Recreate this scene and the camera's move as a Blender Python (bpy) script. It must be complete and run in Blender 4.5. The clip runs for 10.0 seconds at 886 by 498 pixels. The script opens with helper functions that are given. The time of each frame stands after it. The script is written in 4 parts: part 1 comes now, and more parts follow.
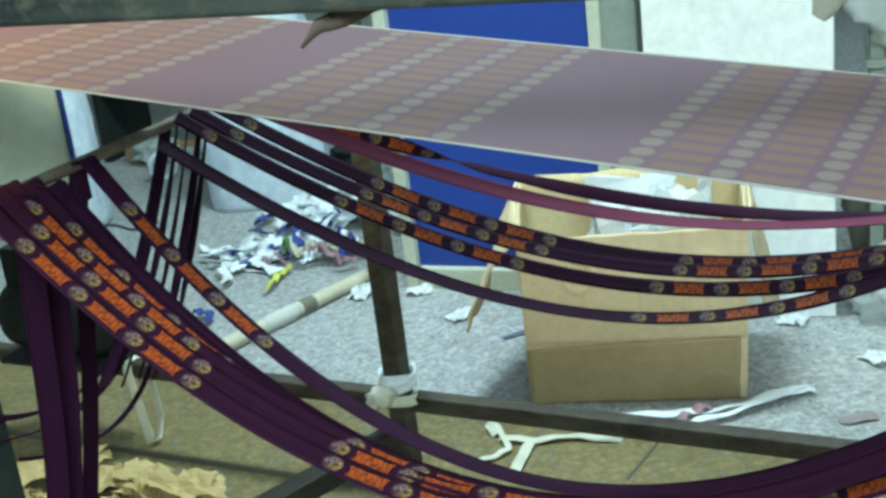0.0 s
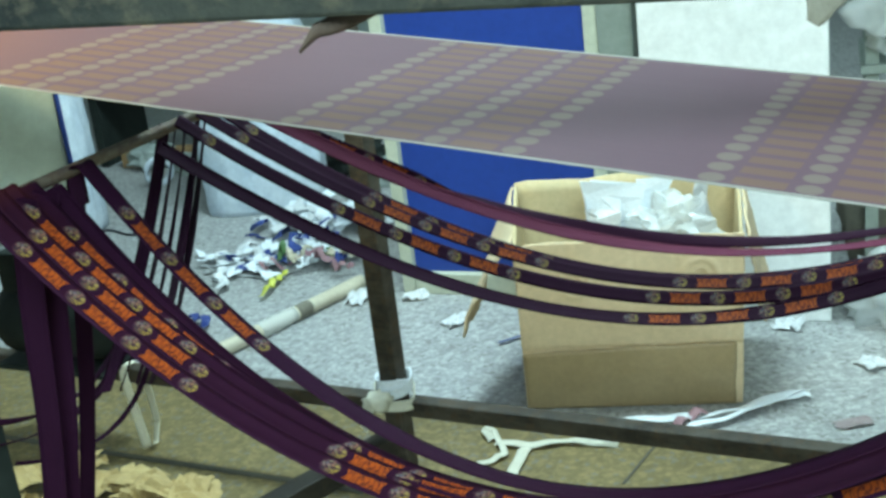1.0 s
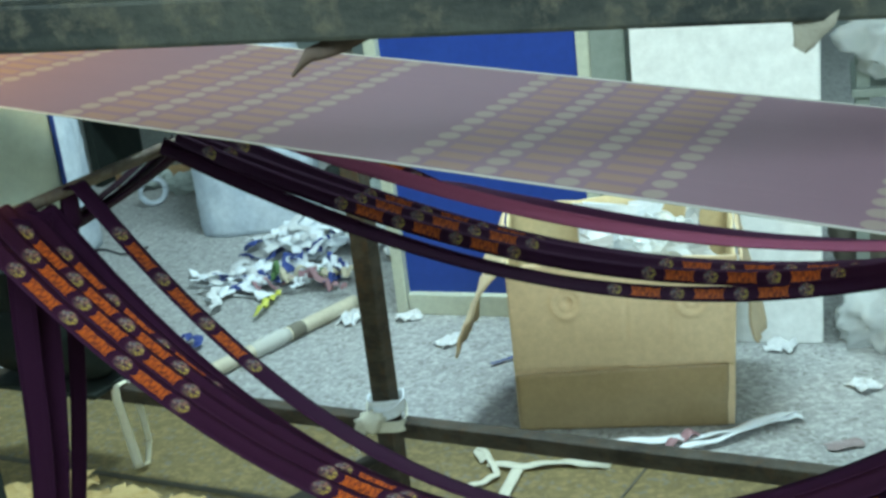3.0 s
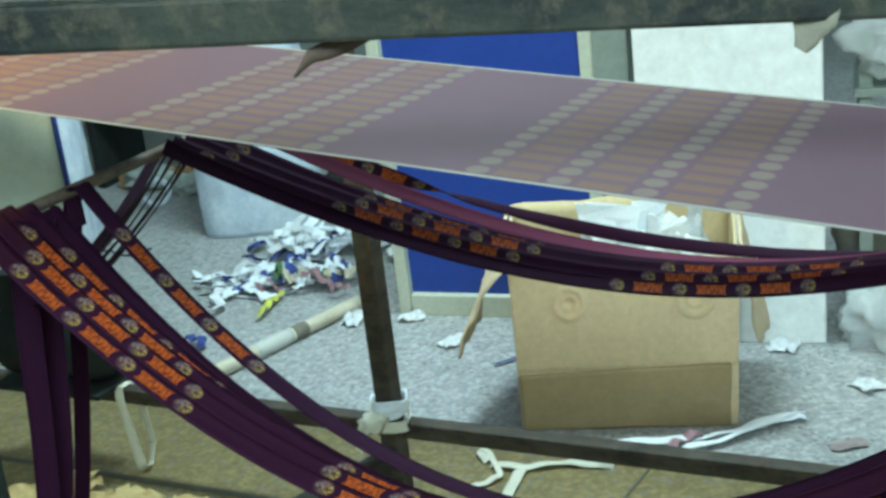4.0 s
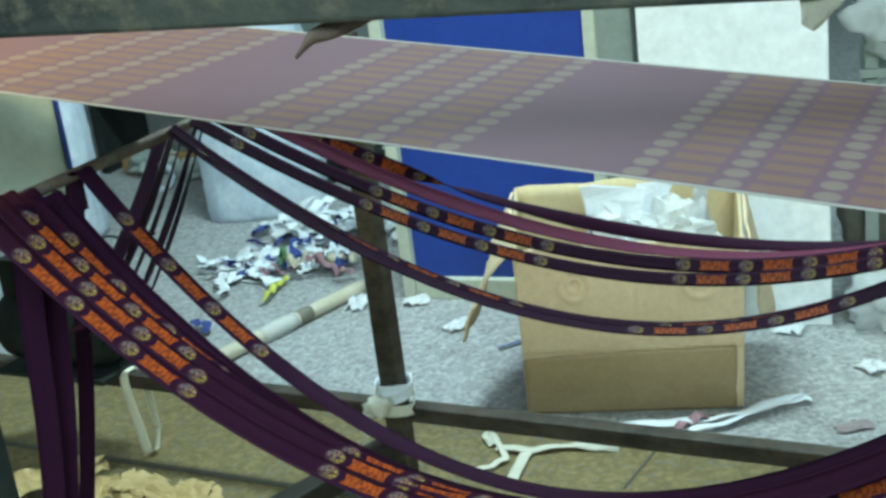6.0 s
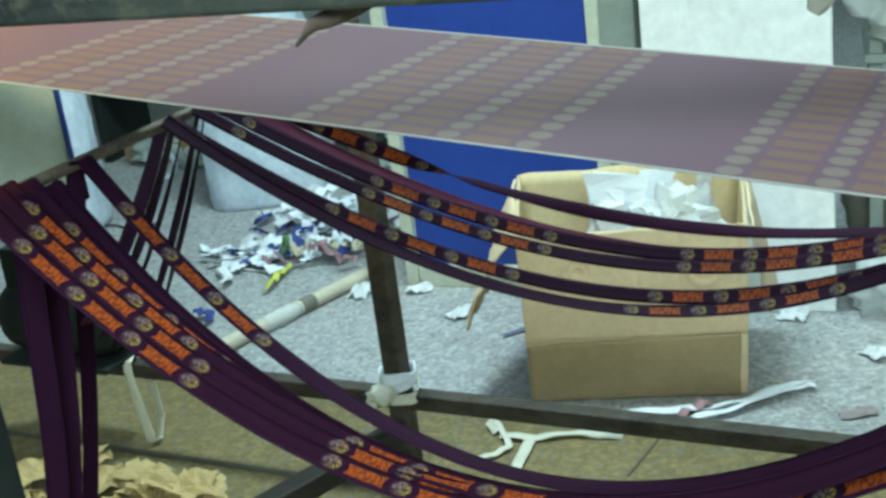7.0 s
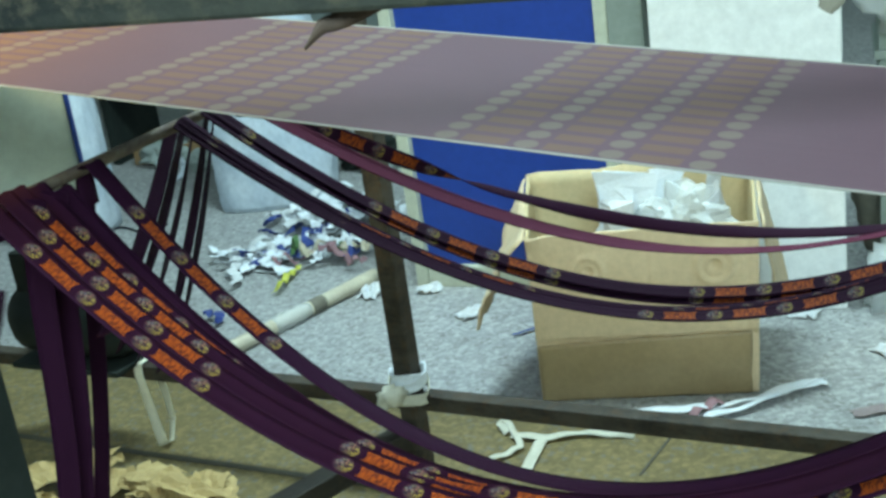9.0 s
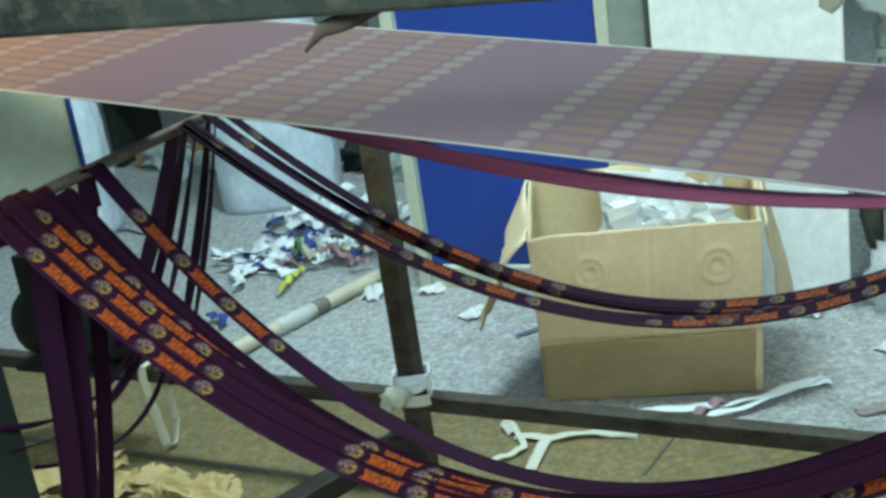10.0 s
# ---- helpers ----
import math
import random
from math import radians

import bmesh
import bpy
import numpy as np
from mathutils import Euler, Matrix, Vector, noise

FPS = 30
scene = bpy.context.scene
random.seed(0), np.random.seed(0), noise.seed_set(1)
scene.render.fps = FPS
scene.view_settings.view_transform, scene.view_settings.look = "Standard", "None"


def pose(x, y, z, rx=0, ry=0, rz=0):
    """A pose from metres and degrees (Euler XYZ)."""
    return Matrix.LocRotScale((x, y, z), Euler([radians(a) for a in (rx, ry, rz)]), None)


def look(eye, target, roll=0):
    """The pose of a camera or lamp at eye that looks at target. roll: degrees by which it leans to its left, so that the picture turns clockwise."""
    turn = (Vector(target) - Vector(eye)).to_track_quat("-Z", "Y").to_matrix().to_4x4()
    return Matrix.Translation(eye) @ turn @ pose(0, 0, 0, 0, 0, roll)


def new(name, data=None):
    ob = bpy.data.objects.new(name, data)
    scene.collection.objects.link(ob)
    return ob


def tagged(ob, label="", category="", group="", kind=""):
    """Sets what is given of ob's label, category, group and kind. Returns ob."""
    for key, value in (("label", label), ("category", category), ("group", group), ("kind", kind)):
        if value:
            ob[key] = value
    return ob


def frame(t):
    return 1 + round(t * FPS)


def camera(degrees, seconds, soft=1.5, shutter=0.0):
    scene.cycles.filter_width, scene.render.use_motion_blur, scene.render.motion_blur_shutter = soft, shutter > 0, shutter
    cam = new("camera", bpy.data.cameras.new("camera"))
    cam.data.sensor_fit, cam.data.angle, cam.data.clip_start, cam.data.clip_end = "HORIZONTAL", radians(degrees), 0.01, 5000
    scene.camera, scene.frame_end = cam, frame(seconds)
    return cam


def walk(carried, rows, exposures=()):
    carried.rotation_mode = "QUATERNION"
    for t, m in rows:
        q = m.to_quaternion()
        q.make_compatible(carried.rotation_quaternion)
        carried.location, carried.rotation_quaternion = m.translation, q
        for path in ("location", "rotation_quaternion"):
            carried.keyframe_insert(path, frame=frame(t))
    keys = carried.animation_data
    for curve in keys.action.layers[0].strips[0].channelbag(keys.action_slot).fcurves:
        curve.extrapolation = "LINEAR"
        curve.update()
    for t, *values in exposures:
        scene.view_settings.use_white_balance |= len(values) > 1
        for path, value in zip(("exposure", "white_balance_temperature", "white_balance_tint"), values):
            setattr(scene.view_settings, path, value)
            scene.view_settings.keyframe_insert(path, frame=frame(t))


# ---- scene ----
cam = camera(40.9, 10.0, soft=3.0, shutter=0.5)
PATH = [
    (0, (-0.003, -0.003, 1.181), (0.001, 1.885, 0.522), -7.1),
    (0.5, (-0.004, -0.003, 1.181), (0.004, 1.884, 0.519), -7.0),
    (1, (-0.004, -0.007, 1.181), (0.008, 1.884, 0.53), -7.0),
    (1.5, (-0.003, -0.01, 1.183), (0.017, 1.883, 0.538), -6.9),
    (1.7, (-0.002, -0.012, 1.184), (0.024, 1.884, 0.550), -6.7),
    (2, (-0.001, -0.013, 1.184), (0.027, 1.885, 0.555), -6.6),
    (2.5, (-0.002, -0.012, 1.184), (0.026, 1.888, 0.56), -6.6),
    (4, (-0.001, -0.014, 1.184), (0.02, 1.888, 0.566), -6.8),
    (4.5, (-0.004, -0.013, 1.183), (0.014, 1.887, 0.559), -6.6),
    (5, (-0.004, -0.013, 1.183), (0.011, 1.885, 0.556), -6.6),
    (5.5, (-0.002, -0.012, 1.182), (0.011, 1.886, 0.549), -6.9),
    (7, (0.0, -0.003, 1.18), (0.002, 1.885, 0.518), -7.5),
    (7.5, (0.0, -0.004, 1.18), (0.0, 1.883, 0.515), -7.7),
    (8, (0.0, -0.003, 1.181), (0.0, 1.884, 0.517), -8.0),
    (8.5, (0.0, -0.002, 1.181), (-0.002, 1.886, 0.521), -8.0),
    (9, (-0.001, 0.001, 1.181), (-0.014, 1.888, 0.52), -8.1),
    (9.5, (-0.001, 0.001, 1.18), (-0.016, 1.888, 0.518), -8.2),
    (10, (0.0, 0.001, 1.182), (-0.018, 1.889, 0.522), -8.5),
]
walk(cam, [(t, look(e, a, r)) for t, e, a, r in PATH], exposures=[(0, 0.38), (1.5, 0.36), (2.5, 0.26), (8, 0.24), (10, 0.17)])

# ---- light: unseen area lamps behind the camera, over the back and by the paper ----
world = bpy.data.worlds.new("world")
world.use_nodes = True
world.node_tree.nodes["Background"].inputs[0].default_value = (0.8, 0.9, 1.0, 1)
world.node_tree.nodes["Background"].inputs[1].default_value = 0.15
scene.world = world


def area_lamp(name, eye, target, length, width, watts, color):
    data = bpy.data.lights.new(name, "AREA")
    data.shape, data.size, data.size_y, data.energy, data.color = "RECTANGLE", length, width, watts, color
    ob = new(name, data)
    ob.matrix_world = look(eye, target)
    return ob


# overhead light behind the camera, widened to soften the beam's shadow
area_lamp("area_lamp", (0.25, -1.35, 2.86), (0.55, 2.0, 0.2), 2.0, 1.6, 222, (0.69, 0.96, 1.0))
# added without a known source, to brighten the floor and the pier
area_lamp("area_lamp", (0.35, 2.75, 2.85), (0.35, 2.85, 0.0), 1.3, 0.4, 114, (0.66, 0.95, 1.0))
# unseen lamp added to tint the paper's left end orange
area_lamp("orange_tint_lamp", (-0.66, 1.20, 1.36), (-0.5, 1.35, 1.0), 0.10, 0.10, 3.6, (1.0, 0.70, 0.05))

# ---- materials ----
L = 0.065            # spacing of the printed motifs
G = 5.25             # motifs repeat after this many spacings
PITCH = 0.35         # rows on the paper, in spacings


class Nodes:
    """A short hand for node materials."""

    def __init__(self, name, rough=0.6, metal=0.0, spec=0.5):
        self.mat = bpy.data.materials.new(name)
        self.mat.use_nodes = True
        self.nt = self.mat.node_tree
        self.bsdf = self.nt.nodes["Principled BSDF"]
        self.bsdf.inputs["Roughness"].default_value = rough
        self.bsdf.inputs["Metallic"].default_value = metal
        self.bsdf.inputs["Specular IOR Level"].default_value = spec

    def put(self, socket, value):
        if isinstance(value, bpy.types.NodeSocket):
            self.nt.links.new(value, socket)
        elif isinstance(value, tuple) and len(value) == 3 and socket.type == "RGBA":
            socket.default_value = (*value, 1)
        else:
            socket.default_value = value

    def math(self, op, a, b=0.0, c=0.0):
        n = self.nt.nodes.new("ShaderNodeMath")
        n.operation = op
        for i, v in enumerate((a, b, c)):
            self.put(n.inputs[i], v)
        return n.outputs[0]

    def mix(self, fac, a, b, kind="MIX"):
        n = self.nt.nodes.new("ShaderNodeMix")
        n.data_type, n.blend_type = "RGBA", kind
        self.put(n.inputs[0], fac), self.put(n.inputs[6], a), self.put(n.inputs[7], b)
        return n.outputs[2]

    def coord(self, which="Object"):
        return self.nt.nodes.new("ShaderNodeTexCoord").outputs[which]

    def noise(self, scale, detail=4.0, rough=0.6, vec=None, stretch=None, distortion=0.0):
        n = self.nt.nodes.new("ShaderNodeTexNoise")
        n.inputs["Scale"].default_value, n.inputs["Detail"].default_value = scale, detail
        n.inputs["Roughness"].default_value, n.inputs["Distortion"].default_value = rough, distortion
        vec = vec or self.coord()
        if stretch:
            m = self.nt.nodes.new("ShaderNodeMapping")
            m.inputs["Scale"].default_value = stretch
            self.put(m.inputs[0], vec)
            vec = m.outputs[0]
        self.put(n.inputs["Vector"], vec)
        return n.outputs[0]

    def cells(self, scale, vec=None, feature="F1", out="Color"):
        n = self.nt.nodes.new("ShaderNodeTexVoronoi")
        n.feature = feature
        n.inputs["Scale"].default_value = scale
        self.put(n.inputs["Vector"], vec or self.coord())
        return n.outputs[out]

    def ramp(self, fac, *stops):
        n = self.nt.nodes.new("ShaderNodeValToRGB")
        els = n.color_ramp.elements
        while len(els) < len(stops):
            els.new(0.5)
        for e, (p, c) in zip(els, stops):
            e.position, e.color = p, (*c, 1) if isinstance(c, tuple) else (c, c, c, 1)
        self.put(n.inputs[0], fac)
        return n.outputs[0]

    def step(self, value, lo, hi):
        n = self.nt.nodes.new("ShaderNodeMapRange")
        n.interpolation_type = "SMOOTHSTEP"
        self.put(n.inputs[0], value), self.put(n.inputs[1], lo), self.put(n.inputs[2], hi)
        return n.outputs[0]

    def bump(self, height, strength=0.3, distance=0.002):
        n = self.nt.nodes.new("ShaderNodeBump")
        n.inputs["Strength"].default_value, n.inputs["Distance"].default_value = strength, distance
        self.put(n.inputs["Height"], height)
        self.nt.links.new(n.outputs[0], self.bsdf.inputs["Normal"])

    def color(self, value):
        self.put(self.bsdf.inputs["Base Color"], value)
        return self.mat

    def rough(self, value):
        self.put(self.bsdf.inputs["Roughness"], value)


def mottled(name, a, b, scale, rough=0.6, metal=0.0, spec=0.5, bump=0.2, fine=None, stretch=None):
    """A surface with slow stains between two colours and a fine grain."""
    k = Nodes(name, rough, metal, spec)
    slow, grain = k.noise(scale, 5, 0.65, stretch=stretch), k.noise(fine or scale * 14, 3, 0.7, stretch=stretch)
    col = k.mix(k.ramp(slow, (0.32, 0.0), (0.68, 1.0)), a, b)
    col = k.mix(0.35, col, k.ramp(grain, (0.3, 0.55), (0.7, 1.0)), "MULTIPLY")
    k.bump(k.math("ADD", slow, grain), bump)
    k.rough(k.math("MULTIPLY_ADD", slow, 0.25, rough - 0.12))
    return k.color(col)


def print_masks(k, u, v, rows):
    """The printed motif from u along and v across, both in spacings: masks of round badges and of lettered bars."""
    x = k.math("SUBTRACT", k.math("MODULO", k.math("ADD", u, 200 * G + 0.5), G), 0.5)
    if rows:
        v = k.math("SUBTRACT", k.math("MODULO", k.math("ADD", v, 40 * PITCH + PITCH / 2), PITCH), PITCH / 2)
    d = k.math("SUBTRACT", x, k.math("ROUND", x))
    r = k.math("SQRT", k.math("ADD", k.math("MULTIPLY", d, d), k.math("MULTIPLY", v, v)))
    inside = k.math("MULTIPLY", k.step(x, -0.35, -0.34), k.math("SUBTRACT", 1.0, k.step(x, 3.34, 3.35)))
    badge = k.math("MULTIPLY", k.math("SUBTRACT", 1.0, k.step(r, 0.128, 0.15)), inside)
    e = k.math("ABSOLUTE", k.math("SUBTRACT", k.math("FRACT", k.math("ADD", x, 10.0)), 0.5))
    inner = k.math("MULTIPLY", k.step(x, 0.1, 0.11), k.math("SUBTRACT", 1.0, k.step(x, 2.89, 2.9)))
    bar = k.math("MULTIPLY", k.math("SUBTRACT", 1.0, k.step(e, 0.265, 0.285)),
                 k.math("SUBTRACT", 1.0, k.step(k.math("ABSOLUTE", v), 0.095, 0.115)))
    return badge, k.math("MULTIPLY", bar, inner), x, v


def uv_spacings(k):
    uv = k.nt.nodes.new("ShaderNodeUVMap")
    uv.uv_map = "run"
    sep = k.nt.nodes.new("ShaderNodeSeparateXYZ")
    k.put(sep.inputs[0], uv.outputs[0])
    return sep.outputs[0], sep.outputs[1], uv.outputs[0]


def ribbon_material(name, tone, lit_tone=None):
    k = Nodes(name, 0.75, 0.0, 0.05)
    u, v, vec = uv_spacings(k)
    weave = k.noise(90, 2, 0.6, vec, (1, 3, 1))
    base = k.mix(k.noise(2.2, 3, 0.6, vec), tuple(c * tone for c in (0.0220, 0.0056, 0.0185)), tuple(c * tone for c in (0.028, 0.0070, 0.0235)))
    # a lighter base colour that stands in for light on the cloth
    if lit_tone:
        base = k.mix(k.noise(2.2, 3, 0.6, vec), tuple(0.88 * c for c in lit_tone), lit_tone)
    base = k.mix(0.3, base, k.ramp(weave, (0.3, 0.5), (0.7, 1.0)), "MULTIPLY")
    k.bump(weave, 0.25, 0.0006)
    k.rough(k.math("MULTIPLY_ADD", weave, 0.2, 0.58))
    return k.color(base)


def badge_material():
    """Round badge: a mosaic of yellow, pale pink and dark spots with a dark rim."""
    k = Nodes("badge_print", 0.7, 0.0, 0.12)
    u, v, vec = uv_spacings(k)
    sep = k.nt.nodes.new("ShaderNodeSeparateColor")
    k.put(sep.inputs[0], k.cells(22, vec, out="Color"))
    left = k.ramp(sep.outputs[0], (0.0, (0.06, 0.02, 0.04)), (0.25, (0.26, 0.17, 0.15)), (0.45, (0.25, 0.08, 0.08)), (0.65, (0.09, 0.13, 0.17)), (0.8, (0.22, 0.20, 0.13)))
    right = k.ramp(sep.outputs[0], (0.0, (0.06, 0.03, 0.03)), (0.3, (0.32, 0.23, 0.02)), (0.55, (0.09, 0.06, 0.03)), (0.75, (0.38, 0.27, 0.04)))
    col = k.mix(k.math("MULTIPLY", k.step(k.math("ADD", u, k.math("MULTIPLY", v, -0.6)), -0.08, 0.10), 0.85), left, right)
    lines = k.step(k.cells(22, vec, "DISTANCE_TO_EDGE", "Distance"), 0.07, 0.18)
    col = k.mix(lines, (0.03, 0.015, 0.03), col)
    r = k.math("SQRT", k.math("ADD", k.math("MULTIPLY", u, u), k.math("MULTIPLY", v, v)))
    col = k.mix(k.step(r, 0.118, 0.14), col, (0.05, 0.015, 0.035))
    return k.color(col)


def banner_material():
    """Orange banner with dark strokes too small to read."""
    k = Nodes("banner_print", 0.7, 0.0, 0.12)
    u, v, vec = uv_spacings(k)
    strokes = k.step(k.noise(17, 2, 0.6, vec, (1.6, 0.5, 1)), 0.48, 0.56)
    line = k.math("SUBTRACT", 1.0, k.step(k.math("ABSOLUTE", v), 0.075, 0.095))
    col = k.mix(k.math("MULTIPLY", k.math("MULTIPLY", strokes, line), 0.8), k.mix(k.noise(6, 2, 0.5, vec), (0.285, 0.052, 0.009), (0.37, 0.080, 0.012)), (0.055, 0.008, 0.012))
    return k.color(col)


def paper_material():
    k = Nodes("transfer_paper", 0.62, 0.0, 0.12)
    u, v, vec = uv_spacings(k)
    badge, bar, x, vv = print_masks(k, u, v, True)
    grain = k.noise(30, 3, 0.6, vec)
    col = k.mix(k.noise(0.8, 3, 0.6, vec), (0.138, 0.080, 0.104), (0.154, 0.089, 0.115))
    col = k.mix(k.math("MULTIPLY", bar, 0.58), col, (0.215, 0.122, 0.066))
    col = k.mix(k.math("MULTIPLY", badge, 0.55), col, (0.255, 0.212, 0.162))
    lines = k.noise(9, 2, 0.5, vec, (0.02, 8, 1))
    col = k.mix(0.25, col, k.ramp(lines, (0.35, 0.7), (0.65, 1.0)), "MULTIPLY")
    margin = k.math("ADD", k.math("SUBTRACT", 1.0, k.step(v, -0.165, -0.15)), k.step(v, 4.36, 4.375))
    col = k.mix(margin, col, (0.34, 0.33, 0.30))
    k.bump(grain, 0.08, 0.0005)
    k.color(col)
    out = k.nt.nodes["Material Output"]
    thin = k.nt.nodes.new("ShaderNodeBsdfTranslucent")
    k.put(thin.inputs[0], col)
    blend = k.nt.nodes.new("ShaderNodeMixShader")
    blend.inputs[0].default_value = 0.25
    k.nt.links.new(k.bsdf.outputs[0], blend.inputs[1])
    k.nt.links.new(thin.outputs[0], blend.inputs[2])
    k.nt.links.new(blend.outputs[0], out.inputs[0])
    return k.mat


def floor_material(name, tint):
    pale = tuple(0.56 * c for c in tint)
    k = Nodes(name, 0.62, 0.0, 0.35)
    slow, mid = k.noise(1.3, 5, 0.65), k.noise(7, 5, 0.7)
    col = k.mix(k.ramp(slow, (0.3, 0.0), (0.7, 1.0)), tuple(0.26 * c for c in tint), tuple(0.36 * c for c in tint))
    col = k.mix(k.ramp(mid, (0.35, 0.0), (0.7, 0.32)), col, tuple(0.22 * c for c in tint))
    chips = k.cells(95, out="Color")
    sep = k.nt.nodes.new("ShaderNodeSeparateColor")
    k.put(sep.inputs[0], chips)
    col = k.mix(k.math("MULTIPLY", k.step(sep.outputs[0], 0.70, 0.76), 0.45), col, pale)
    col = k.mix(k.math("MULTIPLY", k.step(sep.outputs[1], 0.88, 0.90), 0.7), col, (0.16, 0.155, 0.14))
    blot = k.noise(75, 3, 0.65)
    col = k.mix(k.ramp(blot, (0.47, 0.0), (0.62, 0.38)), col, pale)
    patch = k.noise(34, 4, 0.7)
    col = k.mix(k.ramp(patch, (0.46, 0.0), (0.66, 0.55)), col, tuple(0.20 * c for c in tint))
    k.bump(k.math("ADD", mid, blot), 0.25, 0.002)
    k.rough(k.math("MULTIPLY_ADD", mid, 0.3, 0.45))
    return k.color(col)


def steel_material(name, light, dark, rust):
    k = Nodes(name, 0.55, 0.2, 0.3)
    wear, spots, fine = k.noise(9, 6, 0.7, stretch=(1, 1, 2.5)), k.noise(38, 5, 0.75), k.noise(160, 2, 0.6)
    col = k.mix(k.ramp(wear, (0.38, 0.0), (0.60, 1.0)), dark, light)
    col = k.mix(k.ramp(spots, (0.50, 0.0), (0.66, 0.85)), col, rust)
    col = k.mix(0.3, col, k.ramp(fine, (0.3, 0.5), (0.7, 1.0)), "MULTIPLY")
    k.bump(k.math("ADD", spots, fine), 0.35, 0.0015)
    k.rough(k.math("MULTIPLY_ADD", spots, 0.4, 0.42))
    return k.color(col)


def clear_plastic():
    k = Nodes("crumpled_clear_film", 0.18, 0.0, 0.5)
    k.bsdf.inputs["Alpha"].default_value = 0.42
    k.bump(k.noise(22, 4, 0.6), 0.6, 0.01)
    return k.color((0.80, 0.84, 0.84))


